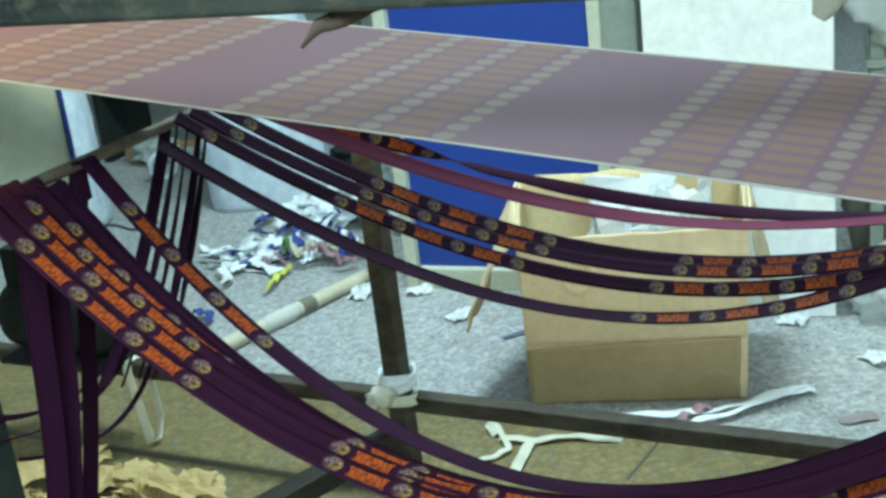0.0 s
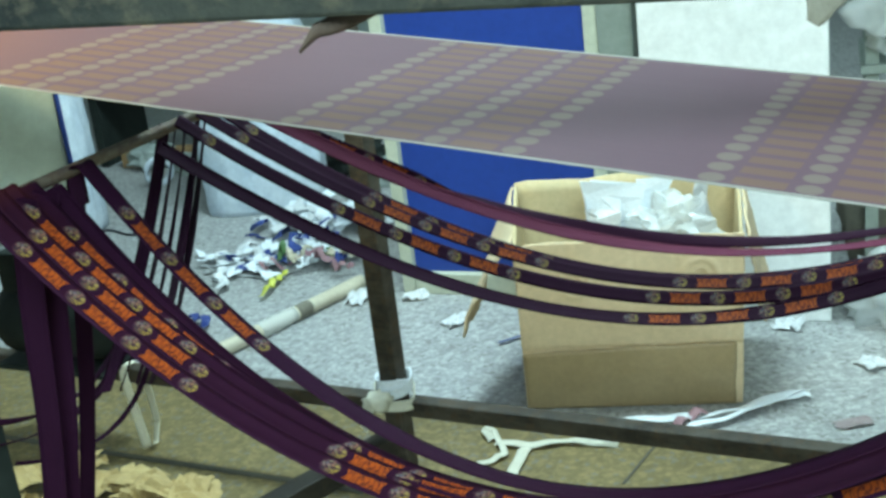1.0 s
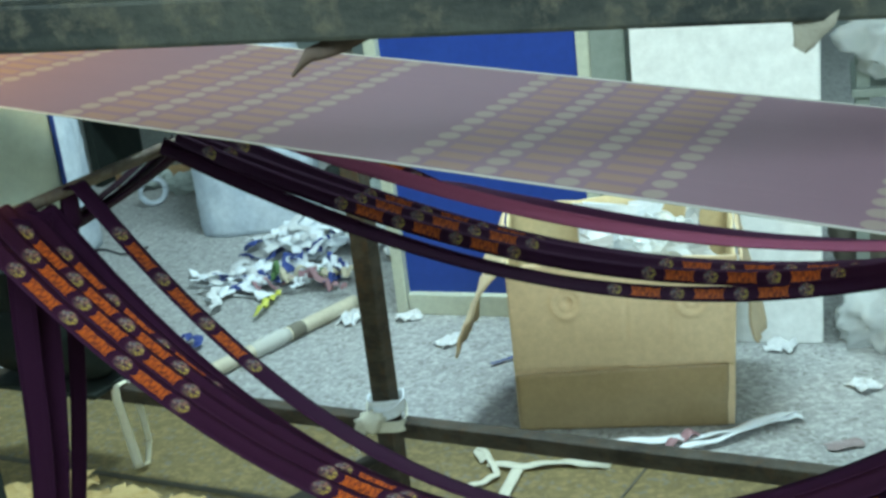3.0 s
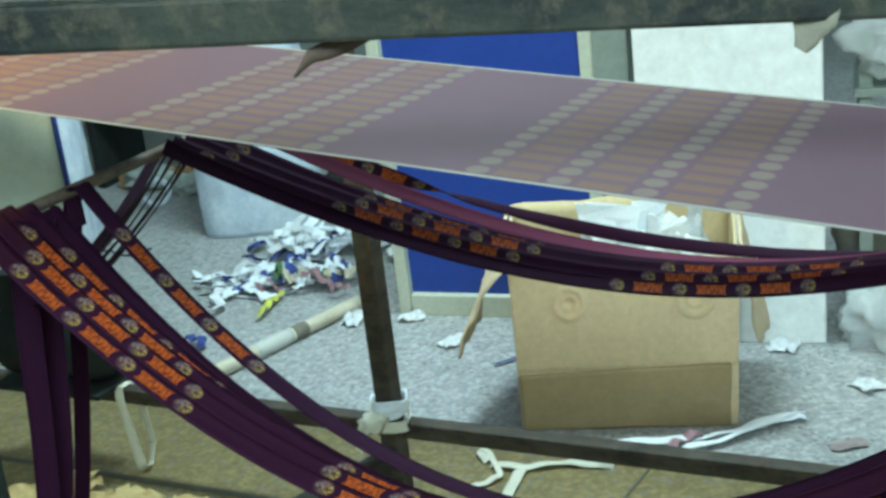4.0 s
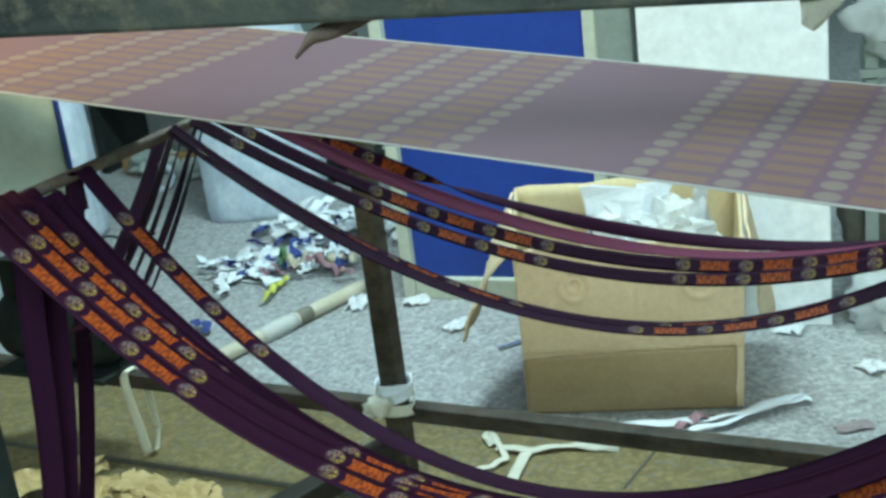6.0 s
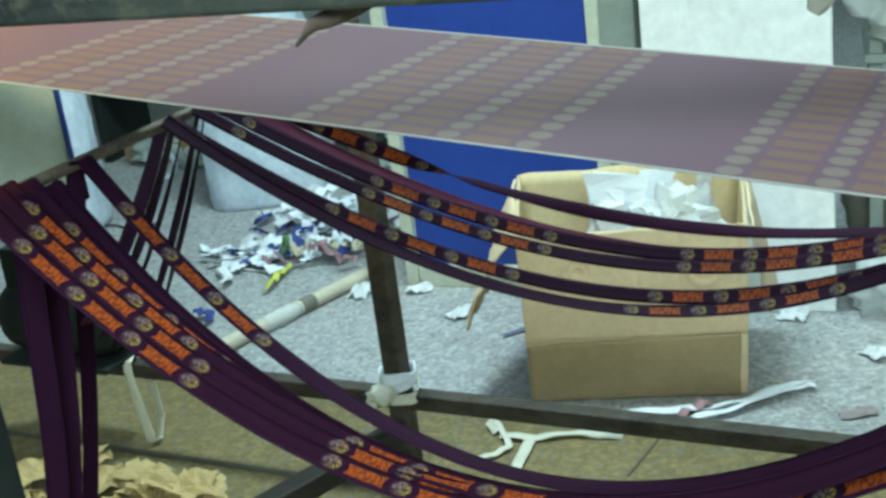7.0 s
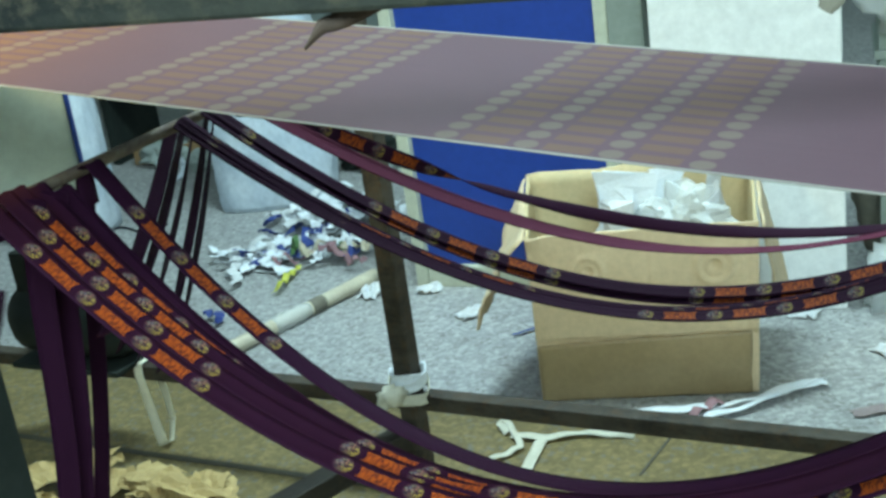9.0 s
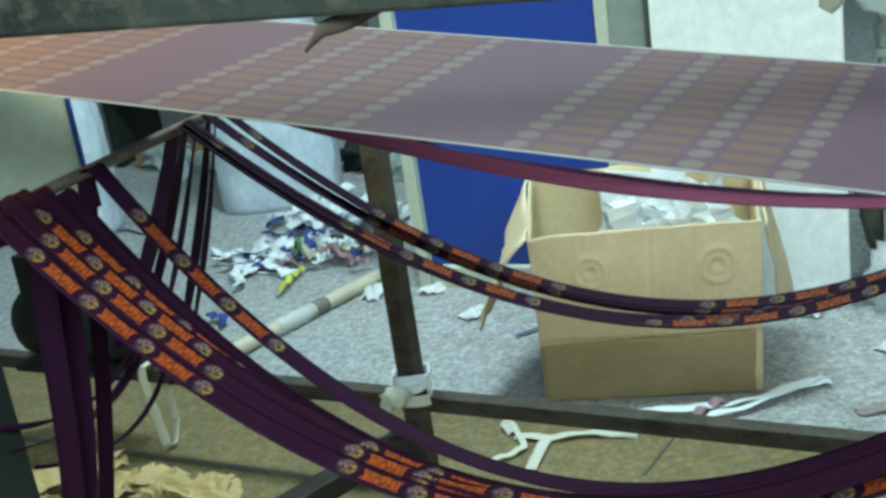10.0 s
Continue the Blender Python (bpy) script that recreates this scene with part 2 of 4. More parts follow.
MAT = dict(
    ribbon=ribbon_material("purple_ribbon", 1.0),
    badge=badge_material(),
    banner=banner_material(),
    # purple ribbon with the light falling on it put into its colour
    lit_purple=ribbon_material("lit_purple_ribbon", 1.0, (0.165, 0.042, 0.082)),
    paper=paper_material(),
    floor=floor_material("worn_terrazzo", (1.0, 1.01, 1.0)),
    floor_warm=floor_material("yellow_terrazzo", (0.55, 0.42, 0.175)),
    post=steel_material("brown_steel", (0.085, 0.072, 0.055), (0.028, 0.024, 0.019), (0.095, 0.060, 0.034)),
    brown_dark=steel_material("dark_brown_steel", (0.036, 0.031, 0.024), (0.018, 0.016, 0.013), (0.045, 0.034, 0.022)),
    beam=steel_material("weathered_beam_paint", (0.040, 0.043, 0.034), (0.012, 0.015, 0.014), (0.078, 0.070, 0.048)),
    rod=steel_material("worn_roller_steel", (0.22, 0.19, 0.14), (0.08, 0.05, 0.045), (0.16, 0.10, 0.06)),
    card=mottled("brown_cardboard", (0.60, 0.465, 0.295), (0.69, 0.545, 0.355), 4, 0.7, spec=0.3, bump=0.35),
    card_in=mottled("cardboard_inside", (0.56, 0.44, 0.25), (0.62, 0.50, 0.30), 5, 0.8, spec=0.2, bump=0.15),
    # darker brown of the band along the box's foot
    tape=mottled("darker_brown_card", (0.31, 0.225, 0.115), (0.38, 0.28, 0.15), 6, 0.4, spec=0.5, bump=0.05),
    blue=mottled("blue_laminate", (0.012, 0.045, 0.28), (0.018, 0.06, 0.33), 3, 0.45, spec=0.4, bump=0.04),
    frame=mottled("cream_frame_paint", (0.50, 0.53, 0.42), (0.60, 0.62, 0.50), 5, 0.5, bump=0.08),
    jamb=mottled("grey_green_paint", (0.20, 0.24, 0.21), (0.27, 0.31, 0.28), 4, 0.5, bump=0.1),
    wall=mottled("white_wall_paint", (0.85, 0.87, 0.86), (0.91, 0.92, 0.91), 2.2, 0.75, spec=0.2, bump=0.12),
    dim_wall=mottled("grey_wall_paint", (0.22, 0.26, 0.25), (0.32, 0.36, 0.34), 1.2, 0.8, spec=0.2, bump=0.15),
    cream=mottled("cream_panel_paint", (0.62, 0.70, 0.60), (0.68, 0.76, 0.66), 3, 0.55, bump=0.08),
    sack=mottled("white_woven_sack", (0.44, 0.52, 0.61), (0.64, 0.70, 0.76), 7, 0.65, bump=0.9, fine=55),
    white=mottled("white_ribbon_cloth", (0.58, 0.60, 0.62), (0.74, 0.76, 0.77), 12, 0.7, bump=0.25),
    # brighter copy of the white cloth, making up in colour for missing light
    bright_white=mottled("bright_white_ribbon", (0.76, 0.82, 0.88), (0.84, 0.88, 0.92), 12, 0.7, bump=0.15),
    # brighter copy of the ivory, its colour raised where little light reaches the loop
    pale=mottled("bright_ivory_cloth", (0.80, 0.75, 0.56), (0.87, 0.83, 0.66), 12, 0.7, bump=0.25),
    ivory=mottled("ivory_tape", (0.62, 0.59, 0.47), (0.72, 0.70, 0.58), 12, 0.7, bump=0.25),
    blue_rib=mottled("blue_ribbon_cloth", (0.02, 0.04, 0.20), (0.035, 0.07, 0.28), 14, 0.6, bump=0.25),
    green_rib=mottled("green_ribbon_cloth", (0.06, 0.14, 0.05), (0.10, 0.22, 0.07), 14, 0.6, bump=0.25),
    yellow_rib=mottled("yellow_ribbon_cloth", (0.50, 0.52, 0.06), (0.60, 0.60, 0.10), 14, 0.6, bump=0.25),
    faded=mottled("faded_pink_scrap", (0.27, 0.21, 0.215), (0.33, 0.27, 0.27), 20, 0.8, bump=0.2),
    pink_rib=mottled("dull_pink_ribbon", (0.30, 0.16, 0.19), (0.38, 0.22, 0.24), 14, 0.7, bump=0.25),
    tube=mottled("pale_card_tube", (0.52, 0.46, 0.34), (0.62, 0.57, 0.44), 6, 0.7, bump=0.2),
    brown_paper=mottled("brown_wrapping_paper", (0.46, 0.32, 0.13), (0.58, 0.43, 0.19), 6, 0.75, bump=0.3),
    dark=mottled("dark_machine_paint", (0.012, 0.016, 0.015), (0.028, 0.036, 0.032), 5, 0.65, spec=0.12, bump=0.1),
    scrap=mottled("torn_brown_tape", (0.050, 0.032, 0.024), (0.095, 0.062, 0.045), 40, 0.7, bump=0.4),
    grey_scrap=mottled("torn_grey_paper", (0.16, 0.145, 0.11), (0.22, 0.20, 0.155), 30, 0.75, bump=0.4),
    wood=mottled("brown_wood", (0.20, 0.12, 0.05), (0.28, 0.17, 0.08), 6, 0.6, bump=0.2),
    film=clear_plastic(),
    olive_dark=mottled("dark_olive_brown", (0.07, 0.065, 0.05), (0.12, 0.11, 0.08), 9, 0.8, bump=0.2),
    wire=mottled("dark_cable", (0.012, 0.014, 0.02), (0.03, 0.03, 0.04), 20, 0.5, bump=0.05),
)


# ---- mesh helpers ----
RUN = Vector((0.857, -0.503, 0)).normalized()      # the way the machine runs
CROSS = Vector((-RUN.y, RUN.x, 0))                 # along its rollers


def finish(bm, name, material, smooth=False):
    me = bpy.data.meshes.new(name)
    bmesh.ops.recalc_face_normals(bm, faces=bm.faces)
    bm.to_mesh(me)
    bm.free()
    me.materials.append(material)
    if smooth:
        for p in me.polygons:
            p.use_smooth = True
    return me


def part(name, bm, material, parent=None, label="", smooth=False):
    """One mesh object, a part of parent where that is given."""
    ob = new(name, finish(bm, name, material, smooth))
    if parent is not None:
        ob.parent = parent
    return tagged(ob, label)


def empty(name, m=None):
    ob = new(name)
    if m is not None:
        ob.matrix_basis = m
    return ob


def slab(size, centre=(0, 0, 0), m=None, bevel=0.002, bm=None):
    """A box with softened edges."""
    bm = bm or bmesh.new()
    made = bmesh.ops.create_cube(bm, size=1.0)["verts"]
    mat = (m or Matrix()) @ Matrix.Translation(centre) @ Matrix.Diagonal((*size, 1))
    bmesh.ops.transform(bm, matrix=mat, verts=made)
    if bevel:
        edges = {e for v in made for e in v.link_edges}
        bmesh.ops.bevel(bm, geom=list(edges), offset=bevel, segments=2, affect="EDGES", profile=0.6)
    return bm


def frame_of(d):
    """Two unit vectors across the direction d."""
    side = d.cross(Vector((0, 0, 1)))
    side = side.normalized() if side.length > 1e-4 else Vector((1, 0, 0))
    return side, side.cross(d).normalized()


def pipe(points, radius, sides=10, bm=None):
    """A round bar along points; radius may be a list."""
    bm = bm or bmesh.new()
    rings = []
    for i, p in enumerate(points):
        d = (points[min(i + 1, len(points) - 1)] - points[max(i - 1, 0)]).normalized()
        a, b = frame_of(d)
        r = radius[i] if isinstance(radius, (list, tuple)) else radius
        rings.append([bm.verts.new(p + r * (math.cos(t) * a + math.sin(t) * b)) for t in (2 * math.pi * j / sides for j in range(sides))])
    for r0, r1 in zip(rings, rings[1:]):
        for j in range(sides):
            bm.faces.new((r0[j], r0[(j + 1) % sides], r1[(j + 1) % sides], r1[j]))
    bm.faces.new(rings[0]), bm.faces.new(rings[-1])
    return bm


def bar(p0, p1, wide, high, bevel=0.004, bm=None):
    """A square steel tube from p0 to p1."""
    p0, p1 = Vector(p0), Vector(p1)
    d = p1 - p0
    x = d.normalized()
    if abs(x.z) > 0.95:
        y = Vector((-RUN.y, RUN.x, 0))
        z = x.cross(y).normalized()
    else:
        y = Vector((0, 0, 1)).cross(x).normalized()
        z = x.cross(y)
    m = Matrix((x, y, z)).transposed().to_4x4()
    m.translation = (p0 + p1) / 2
    return slab((d.length, wide, high), m=m, bevel=bevel, bm=bm)


def band(points, across, width, thick=0.0009, u0=0.0, v0=0.0, curl=0.0, bm=None):
    """A cloth ribbon along points with its width along across; carries its run in the UV map, in motif spacings."""
    bm = bm or bmesh.new()
    uv = bm.loops.layers.uv.get("run") or bm.loops.layers.uv.new("run")
    cuts, rows, s = 4, [], 0.0
    for i, p in enumerate(points):
        if i:
            s += (p - points[i - 1]).length
        d = (points[min(i + 1, len(points) - 1)] - points[max(i - 1, 0)]).normalized()
        w = across[i] if isinstance(across, list) else across
        w = (w - d * w.dot(d)).normalized()
        n = d.cross(w).normalized()
        row = []
        for side in (1, -1):
            line = []
            for j in range(cuts + 1):
                f = j / cuts - 0.5
                line.append((bm.verts.new(p + w * (f * width) + n * (side * thick / 2 + curl * (4 * f * f - 0.5) * width)), ((s - u0) / L, f * width / L + v0)))
            row.append(line)
        rows.append(row)

    def face(quad):
        f = bm.faces.new([q[0] for q in quad])
        for loop, q in zip(f.loops, quad):
            loop[uv].uv = q[1]
    for r0, r1 in zip(rows, rows[1:]):
        for side in (0, 1):
            for j in range(cuts):
                face((r0[side][j], r0[side][j + 1], r1[side][j + 1], r1[side][j]))
        for j in (0, cuts):
            face((r0[0][j], r0[1][j], r1[1][j], r1[0][j]))
    return bm


def add_selvedges(parent, points, across, width, curl, material=None):
    """The two thickened woven edges of a plain ribbon."""
    for f in (-0.5, 0.5):
        line = []
        for i, p in enumerate(points):
            d = (points[min(i + 1, len(points) - 1)] - points[max(i - 1, 0)]).normalized()
            w = across[i]
            w = (w - d * w.dot(d)).normalized()
            line.append(p + w * f * (width - 0.0012) + d.cross(w) * curl * 0.5 * width)
        part("selvedge", band(line, across, 0.0018, thick=0.0016), material or MAT["ribbon"], parent, smooth=True)


def add_prints(parent, points, across, width, u0, curl, first=0, last=9.0, pitch=L):
    """The printed badges and banners of a ribbon, each a thin patch lying on its upper face."""
    run = [0.0]
    for a, b in zip(points, points[1:]):
        run.append(run[-1] + (b - a).length)

    def place(s, v):
        s = min(max(s, 0.0), run[-1] - 1e-6)
        i = max(k for k in range(len(run) - 1) if run[k] <= s)
        f = (s - run[i]) / (run[i + 1] - run[i])
        p, d = points[i].lerp(points[i + 1], f), (points[i + 1] - points[i]).normalized()
        w = across[i].lerp(across[i + 1], f) if isinstance(across, list) else across
        w = (w - d * w.dot(d)).normalized()
        g = v / width
        return p + w * v + d.cross(w).normalized() * (0.0009 + curl * (4 * g * g - 0.5) * width)

    def patch(name, rows, material):
        bm = bmesh.new()
        uv = bm.loops.layers.uv.new("run")
        grid = [[(bm.verts.new(place(s0 + a, b)), (a / L, b / L)) for a, b in row] for s0, row in rows]
        for r0, r1 in zip(grid, grid[1:]):
            for j in range(len(r0) - 1):
                quad = (r0[j], r0[j + 1], r1[j + 1], r1[j])
                f = bm.faces.new([q[0] for q in quad])
                for loop, q in zip(f.loops, quad):
                    loop[uv].uv = q[1]
        part(name, bm, material, parent, smooth=True)
    n = int((run[-1] - u0) / (G * pitch)) + 1
    for k in range(-1, n + 1):
        for m in range(4):
            s0 = u0 + (k * G + m) * pitch
            if s0 < first or s0 > last:
                continue
            if 0.02 < s0 < run[-1] - 0.02:
                r = 0.0092
                rows = []
                for i in range(9):
                    a = -r + 2 * r * i / 8
                    h = math.sqrt(max(r * r - a * a, (0.18 * r) ** 2)) * (1.0 + 0.08 * (i % 2))
                    rows.append((s0, [(a, h * (j / 4 * 2 - 1)) for j in range(5)]))
                patch("badge", rows, MAT["badge"])
            s1 = s0 + pitch / 2
            if s1 < last and m < 3 and 0.03 < s1 < run[-1] - 0.03:
                rows = []
                for i in range(9):
                    e = abs(i - 4) / 4
                    rows.append((s1, [(0.0182 * (i - 4) / 4 - 0.0022 * (i - 4) / 4 * (e > 0.9) * (1 - abs(j - 2) / 2), 0.0069 * (j / 4 * 2 - 1) * (1 - 0.10 * (e < 0.8) + 0.05 * ((i * 7) % 3 - 1))) for j in range(5)]))
                patch("banner", rows, MAT["banner"])


def over_roller(a, way):
    """The short length of a ribbon that comes up behind the roller to a."""
    a, way = Vector(a), Vector(way).normalized()
    return [a - way * back + Vector((0, 0, up)) for back, up in ((0.0150, -0.045), (0.0150, -0.025), (0.0140, -0.010), (0.0100, -0.003), (0.0050, 0.000))]


WRAP = 0.0475        # its length


def sag_line(a, b, sag, n=60, wave=0.0, seed=0):
    """Points of a line hanging from a to b."""
    a, b = Vector(a), Vector(b)
    out = []
    for i in range(n + 1):
        s = i / n
        p = a.lerp(b, s)
        p.z -= sag * 4 * s * (1 - s)
        if wave:
            p += Vector((0, 1, 0.6)) * wave * noise.noise(Vector((s * 5, seed * 3.1, 0)))
        out.append(p)
    return out


def rolled(points, across, turns):
    """The width direction along points, turned about the run; turns gives degrees at even steps."""
    out = []
    for i, p in enumerate(points):
        s = i / (len(points) - 1) * (len(turns) - 1)
        k = min(int(s), len(turns) - 2)
        f = s - k
        f = f * f * (3 - 2 * f)
        d = (points[min(i + 1, len(points) - 1)] - points[max(i - 1, 0)]).normalized()
        out.append(Matrix.Rotation(radians(turns[k] * (1 - f) + turns[k + 1] * f), 3, d) @ Vector(across))
    return out


def crumple(radius, stretch, amount, scale, seed, subdiv=4):
    """A crumpled lump."""
    bm = bmesh.new()
    bmesh.ops.create_icosphere(bm, subdivisions=subdiv, radius=1.0)
    for v in bm.verts:
        n = v.co.normalized()
        a = noise.noise(n * scale + Vector((seed * 7.3, 0, 0)))
        b = abs(noise.noise(n * scale * 2.7 + Vector((0, seed * 3.7, 0))))
        k = radius * (1 + amount * a - amount * 0.9 * b)
        v.co = Vector((n.x * k * stretch[0], n.y * k * stretch[1], n.z * k * stretch[2]))
    return bm


def torn_sheet(w, d, seed, lift=0.02, cells=7):
    """A torn flat scrap with a ragged rim and raised creases, 1 mm thick."""
    bm = bmesh.new()
    top = [[None] * (cells + 1) for _ in range(cells + 1)]
    rnd = random.Random(seed)
    for i in range(cells + 1):
        for j in range(cells + 1):
            x, y = i / cells - 0.5, j / cells - 0.5
            rim = i in (0, cells) or j in (0, cells)
            x, y = x + (rnd.uniform(-0.09, 0.09) if rim else 0), y + (rnd.uniform(-0.09, 0.09) if rim else 0)
            z = 0.003 + lift * abs(noise.noise(Vector((x * 3 + seed, y * 3, seed * 0.7)))) * 1.6
            top[i][j] = bm.verts.new((x * w, y * d, z))
    faces = [bm.faces.new((top[i][j], top[i + 1][j], top[i + 1][j + 1], top[i][j + 1])) for i in range(cells) for j in range(cells)]
    made = bmesh.ops.extrude_face_region(bm, geom=faces)["geom"]
    bmesh.ops.translate(bm, vec=(0, 0, -0.001), verts=[g for g in made if isinstance(g, bmesh.types.BMVert)])
    return bm



# ---- the room ----
def structure(name, bm, material, label, smooth=False):
    return tagged(part(name, bm, material, None, label, smooth), category=name.split("_")[0], kind="structure")


structure("floor", slab((9, 10.2, 0.1), (0, 2.0, -0.05), bevel=0), MAT["floor"], "worn grey terrazzo workshop floor with pale chips")
RAIL = Vector((0.878, -0.479, 0)).normalized()
RAIL_AT = Vector((-0.096, 2.020, 0))


RAIL_Z = 0.184


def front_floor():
    """Yellow floor on the machine's side, far edge fitted to the camera's view."""
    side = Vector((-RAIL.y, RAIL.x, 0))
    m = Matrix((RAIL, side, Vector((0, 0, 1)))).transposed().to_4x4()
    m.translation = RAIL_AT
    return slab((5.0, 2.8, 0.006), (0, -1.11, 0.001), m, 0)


structure("floor_front", front_floor(), MAT["floor_warm"], "darker yellow terrazzo floor along the machine")
for a, b, w in (((-1.10, 2.51), (-0.20, 2.03), 0.016), ((0.29, 1.94), (0.40, 2.10), 0.005)):
    a, b = Vector((*a, 0.005)), Vector((*b, 0.005))
    structure("floor_joint", bar(a, b, w, 0.002, 0), MAT["olive_dark"], "dark joint in the floor")
# unseen ceiling and walls close the room, white to bounce the lamps' light
structure("ceiling", slab((9, 10.2, 0.1), (0, 2.0, 3.05), bevel=0), MAT["wall"], "unseen plain white ceiling, added to close the room")
structure("wall_rear", slab((9, 0.1, 3.0), (0, -3.05, 1.5), bevel=0), MAT["wall"], "unseen plain white wall, added to bounce light")
structure("wall_left", slab((0.1, 10, 3.0), (-4.45, 2.0, 1.5), bevel=0), MAT["wall"], "unseen plain white wall, added to bounce light")
structure("wall_right", slab((0.1, 10, 3.0), (4.45, 2.0, 1.5), bevel=0), MAT["wall"], "unseen plain white wall, added to bounce light")
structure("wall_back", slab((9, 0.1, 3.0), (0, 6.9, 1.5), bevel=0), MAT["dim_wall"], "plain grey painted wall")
wall_turn = pose(0.512, 2.689, 0, 0, 0, math.degrees(math.atan2(-0.36, 1)))
structure("wall_pier", slab((0.415, 0.24, 3.0), (0.2075, 0.12, 1.5), wall_turn, 0.006), MAT["wall"], "bright white painted wall pier with scuffed corner")


def blue_partition():
    turn = math.degrees(math.atan2(-0.426, 1))
    thing = tagged(empty("partition_panel", pose(-0.098, 3.105, 0, 0, 0, turn)), "blue laminate partition panel in a cream frame", "panel")
    w, h = 0.60, 2.05
    part("board", slab((w - 0.05, 0.02, h - 0.06), (w / 2, 0.015, h / 2 + 0.02)), MAT["blue"], thing, "glossy blue board")
    for x in (0.0175, w - 0.0175):
        part("stile", slab((0.035, 0.04, h), (x, 0, h / 2), bevel=0.004), MAT["frame"], thing, "cream painted stile")
    for z in (0.03, h - 0.03):
        part("frame_rail", slab((w - 0.074, 0.036, 0.06), (w / 2, 0, z), bevel=0.004), MAT["frame"], thing, "cream painted rail")
    return thing


blue_partition()
tagged(part("door_jamb", slab((0.085, 0.06, 2.1), (0.045, 0, 1.05), pose(0.452, 2.862, 0, 0, 0, -23), 0.004), MAT["jamb"], None,
            "grey-green painted steel jamb beside the partition"), category="jamb", kind="structure")

# ---- the machine: frame, beam and roller ----
def machine_stand():
    thing = tagged(empty("machine_stand"), "bare brown steel machine stand of square tube", "stand")
    foot = Vector((-0.113, 2.022, 0))
    part("post", bar(foot, foot + Vector((0, 0, 0.90)), 0.038, 0.038), MAT["post"], thing, "upright square steel post")
    z = Vector((0, 0, RAIL_Z))
    for a, b in ((-1.6, -0.006), (0.008, 1.5)):
        part("rail", bar(RAIL_AT + RAIL * a + z, RAIL_AT + RAIL * b + z, 0.034, 0.032), MAT["post"], thing, "low horizontal steel rail")
    part("brace", bar((-0.135, 2.00, 0.12), (-0.60, 1.58, 0.12), 0.045, 0.04), MAT["brown_dark"], thing, "dark brown steel cross rail")
    part("column", bar((-0.607, 1.30, 0), (-0.607, 1.30, 0.74), 0.08, 0.08), MAT["dark"], thing, "dark painted side column")
    return thing


machine_stand()


def top_beam():
    thing = tagged(empty("cross_beam"), "weathered dark green steel beam with chipped paint", "beam")
    a, b = Vector((-0.253, 0.75, 1.115)), Vector((0.289, 0.72, 1.077))
    d = (b - a).normalized()
    bm = bar(a - d * 0.5, b + d * 0.6, 0.026, 0.030, 0.003)
    part("web", bm, MAT["beam"], thing)
    bm = bar(a - d * 0.5 + Vector((0, 0.016, 0.016)), b + d * 0.6 + Vector((0, 0.016, 0.016)), 0.05, 0.004, 0.001)
    part("flange", bm, MAT["beam"], thing)
    return thing


top_beam()

ROD_A, ROD_B = Vector((-0.474, 0.93, 0.908)), Vector((-0.219, 1.47, 0.908))
roller = tagged(empty("guide_roller"), "worn steel guide rod carrying the ribbons", "roller")
part("shaft", pipe([ROD_A.lerp(ROD_B, i / 10) for i in range(11)], 0.0065, 14), MAT["rod"], roller, smooth=True)
for s in (0.0, 1.0):
    p = ROD_A.lerp(ROD_B, s)
    part("bearing", slab((0.05, 0.02, 0.06), tuple(p), bevel=0.004), MAT["dark"], roller, "dark bearing block")


def machine_cabinet():
    thing = tagged(empty("machine_cabinet", pose(-0.535, 1.78, 0, 0, 0, 18)), "cream painted machine side panel with blue edge strip", "cabinet")
    part("body", slab((0.7, 0.3, 0.42), (-0.36, 0.16, 0.91), bevel=0.006), MAT["cream"], thing)
    part("edge_strip", slab((0.007, 0.31, 0.42), (-0.006, 0.155, 0.91), bevel=0.001), MAT["blue"], thing, "blue edge strip")
    for x in (-0.66, -0.40):
        part("leg", slab((0.05, 0.05, 0.698), (x, 0.16, 0.349), bevel=0.004), MAT["dark"], thing)
    return thing


machine_cabinet()

# ---- the moving paper ----
PAPER_O, PAPER_U = Vector((-0.042, 0.894, 0.974)), Vector((0.857, -0.503, -0.111)).normalized()
PAPER_V = Vector((0.509, 0.86, 0.023))
PAPER_V = (PAPER_V - PAPER_U * PAPER_V.dot(PAPER_U)).normalized()


def paper_sheet():
    thing = empty("transfer_paper")
    bm = bmesh.new()
    uv = bm.loops.layers.uv.new("run")
    nu, nv, u0, u1, v0, v1 = 60, 10, -26, 16, -0.22, 4.45
    for side in (0.0003, -0.0003):
        g = [[bm.verts.new(((u0 + (u1 - u0) * i / nu) * L, (v0 + (v1 - v0) * j / nv) * L, side)) for j in range(nv + 1)] for i in range(nu + 1)]
        for i in range(nu):
            for j in range(nv):
                f = bm.faces.new((g[i][j], g[i + 1][j], g[i + 1][j + 1], g[i][j + 1]))
                for loop in f.loops:
                    loop[uv].uv = (loop.vert.co.x / L, loop.vert.co.y / L)
    me = bpy.data.meshes.new("sheet")
    bm.to_mesh(me)
    bm.free()
    me.materials.append(MAT["paper"])
    ob = new("sheet", me)
    ob.parent = thing
    return tagged(thing, "long purple transfer paper printed with pale badges and bars", "paper")


paper = paper_sheet()

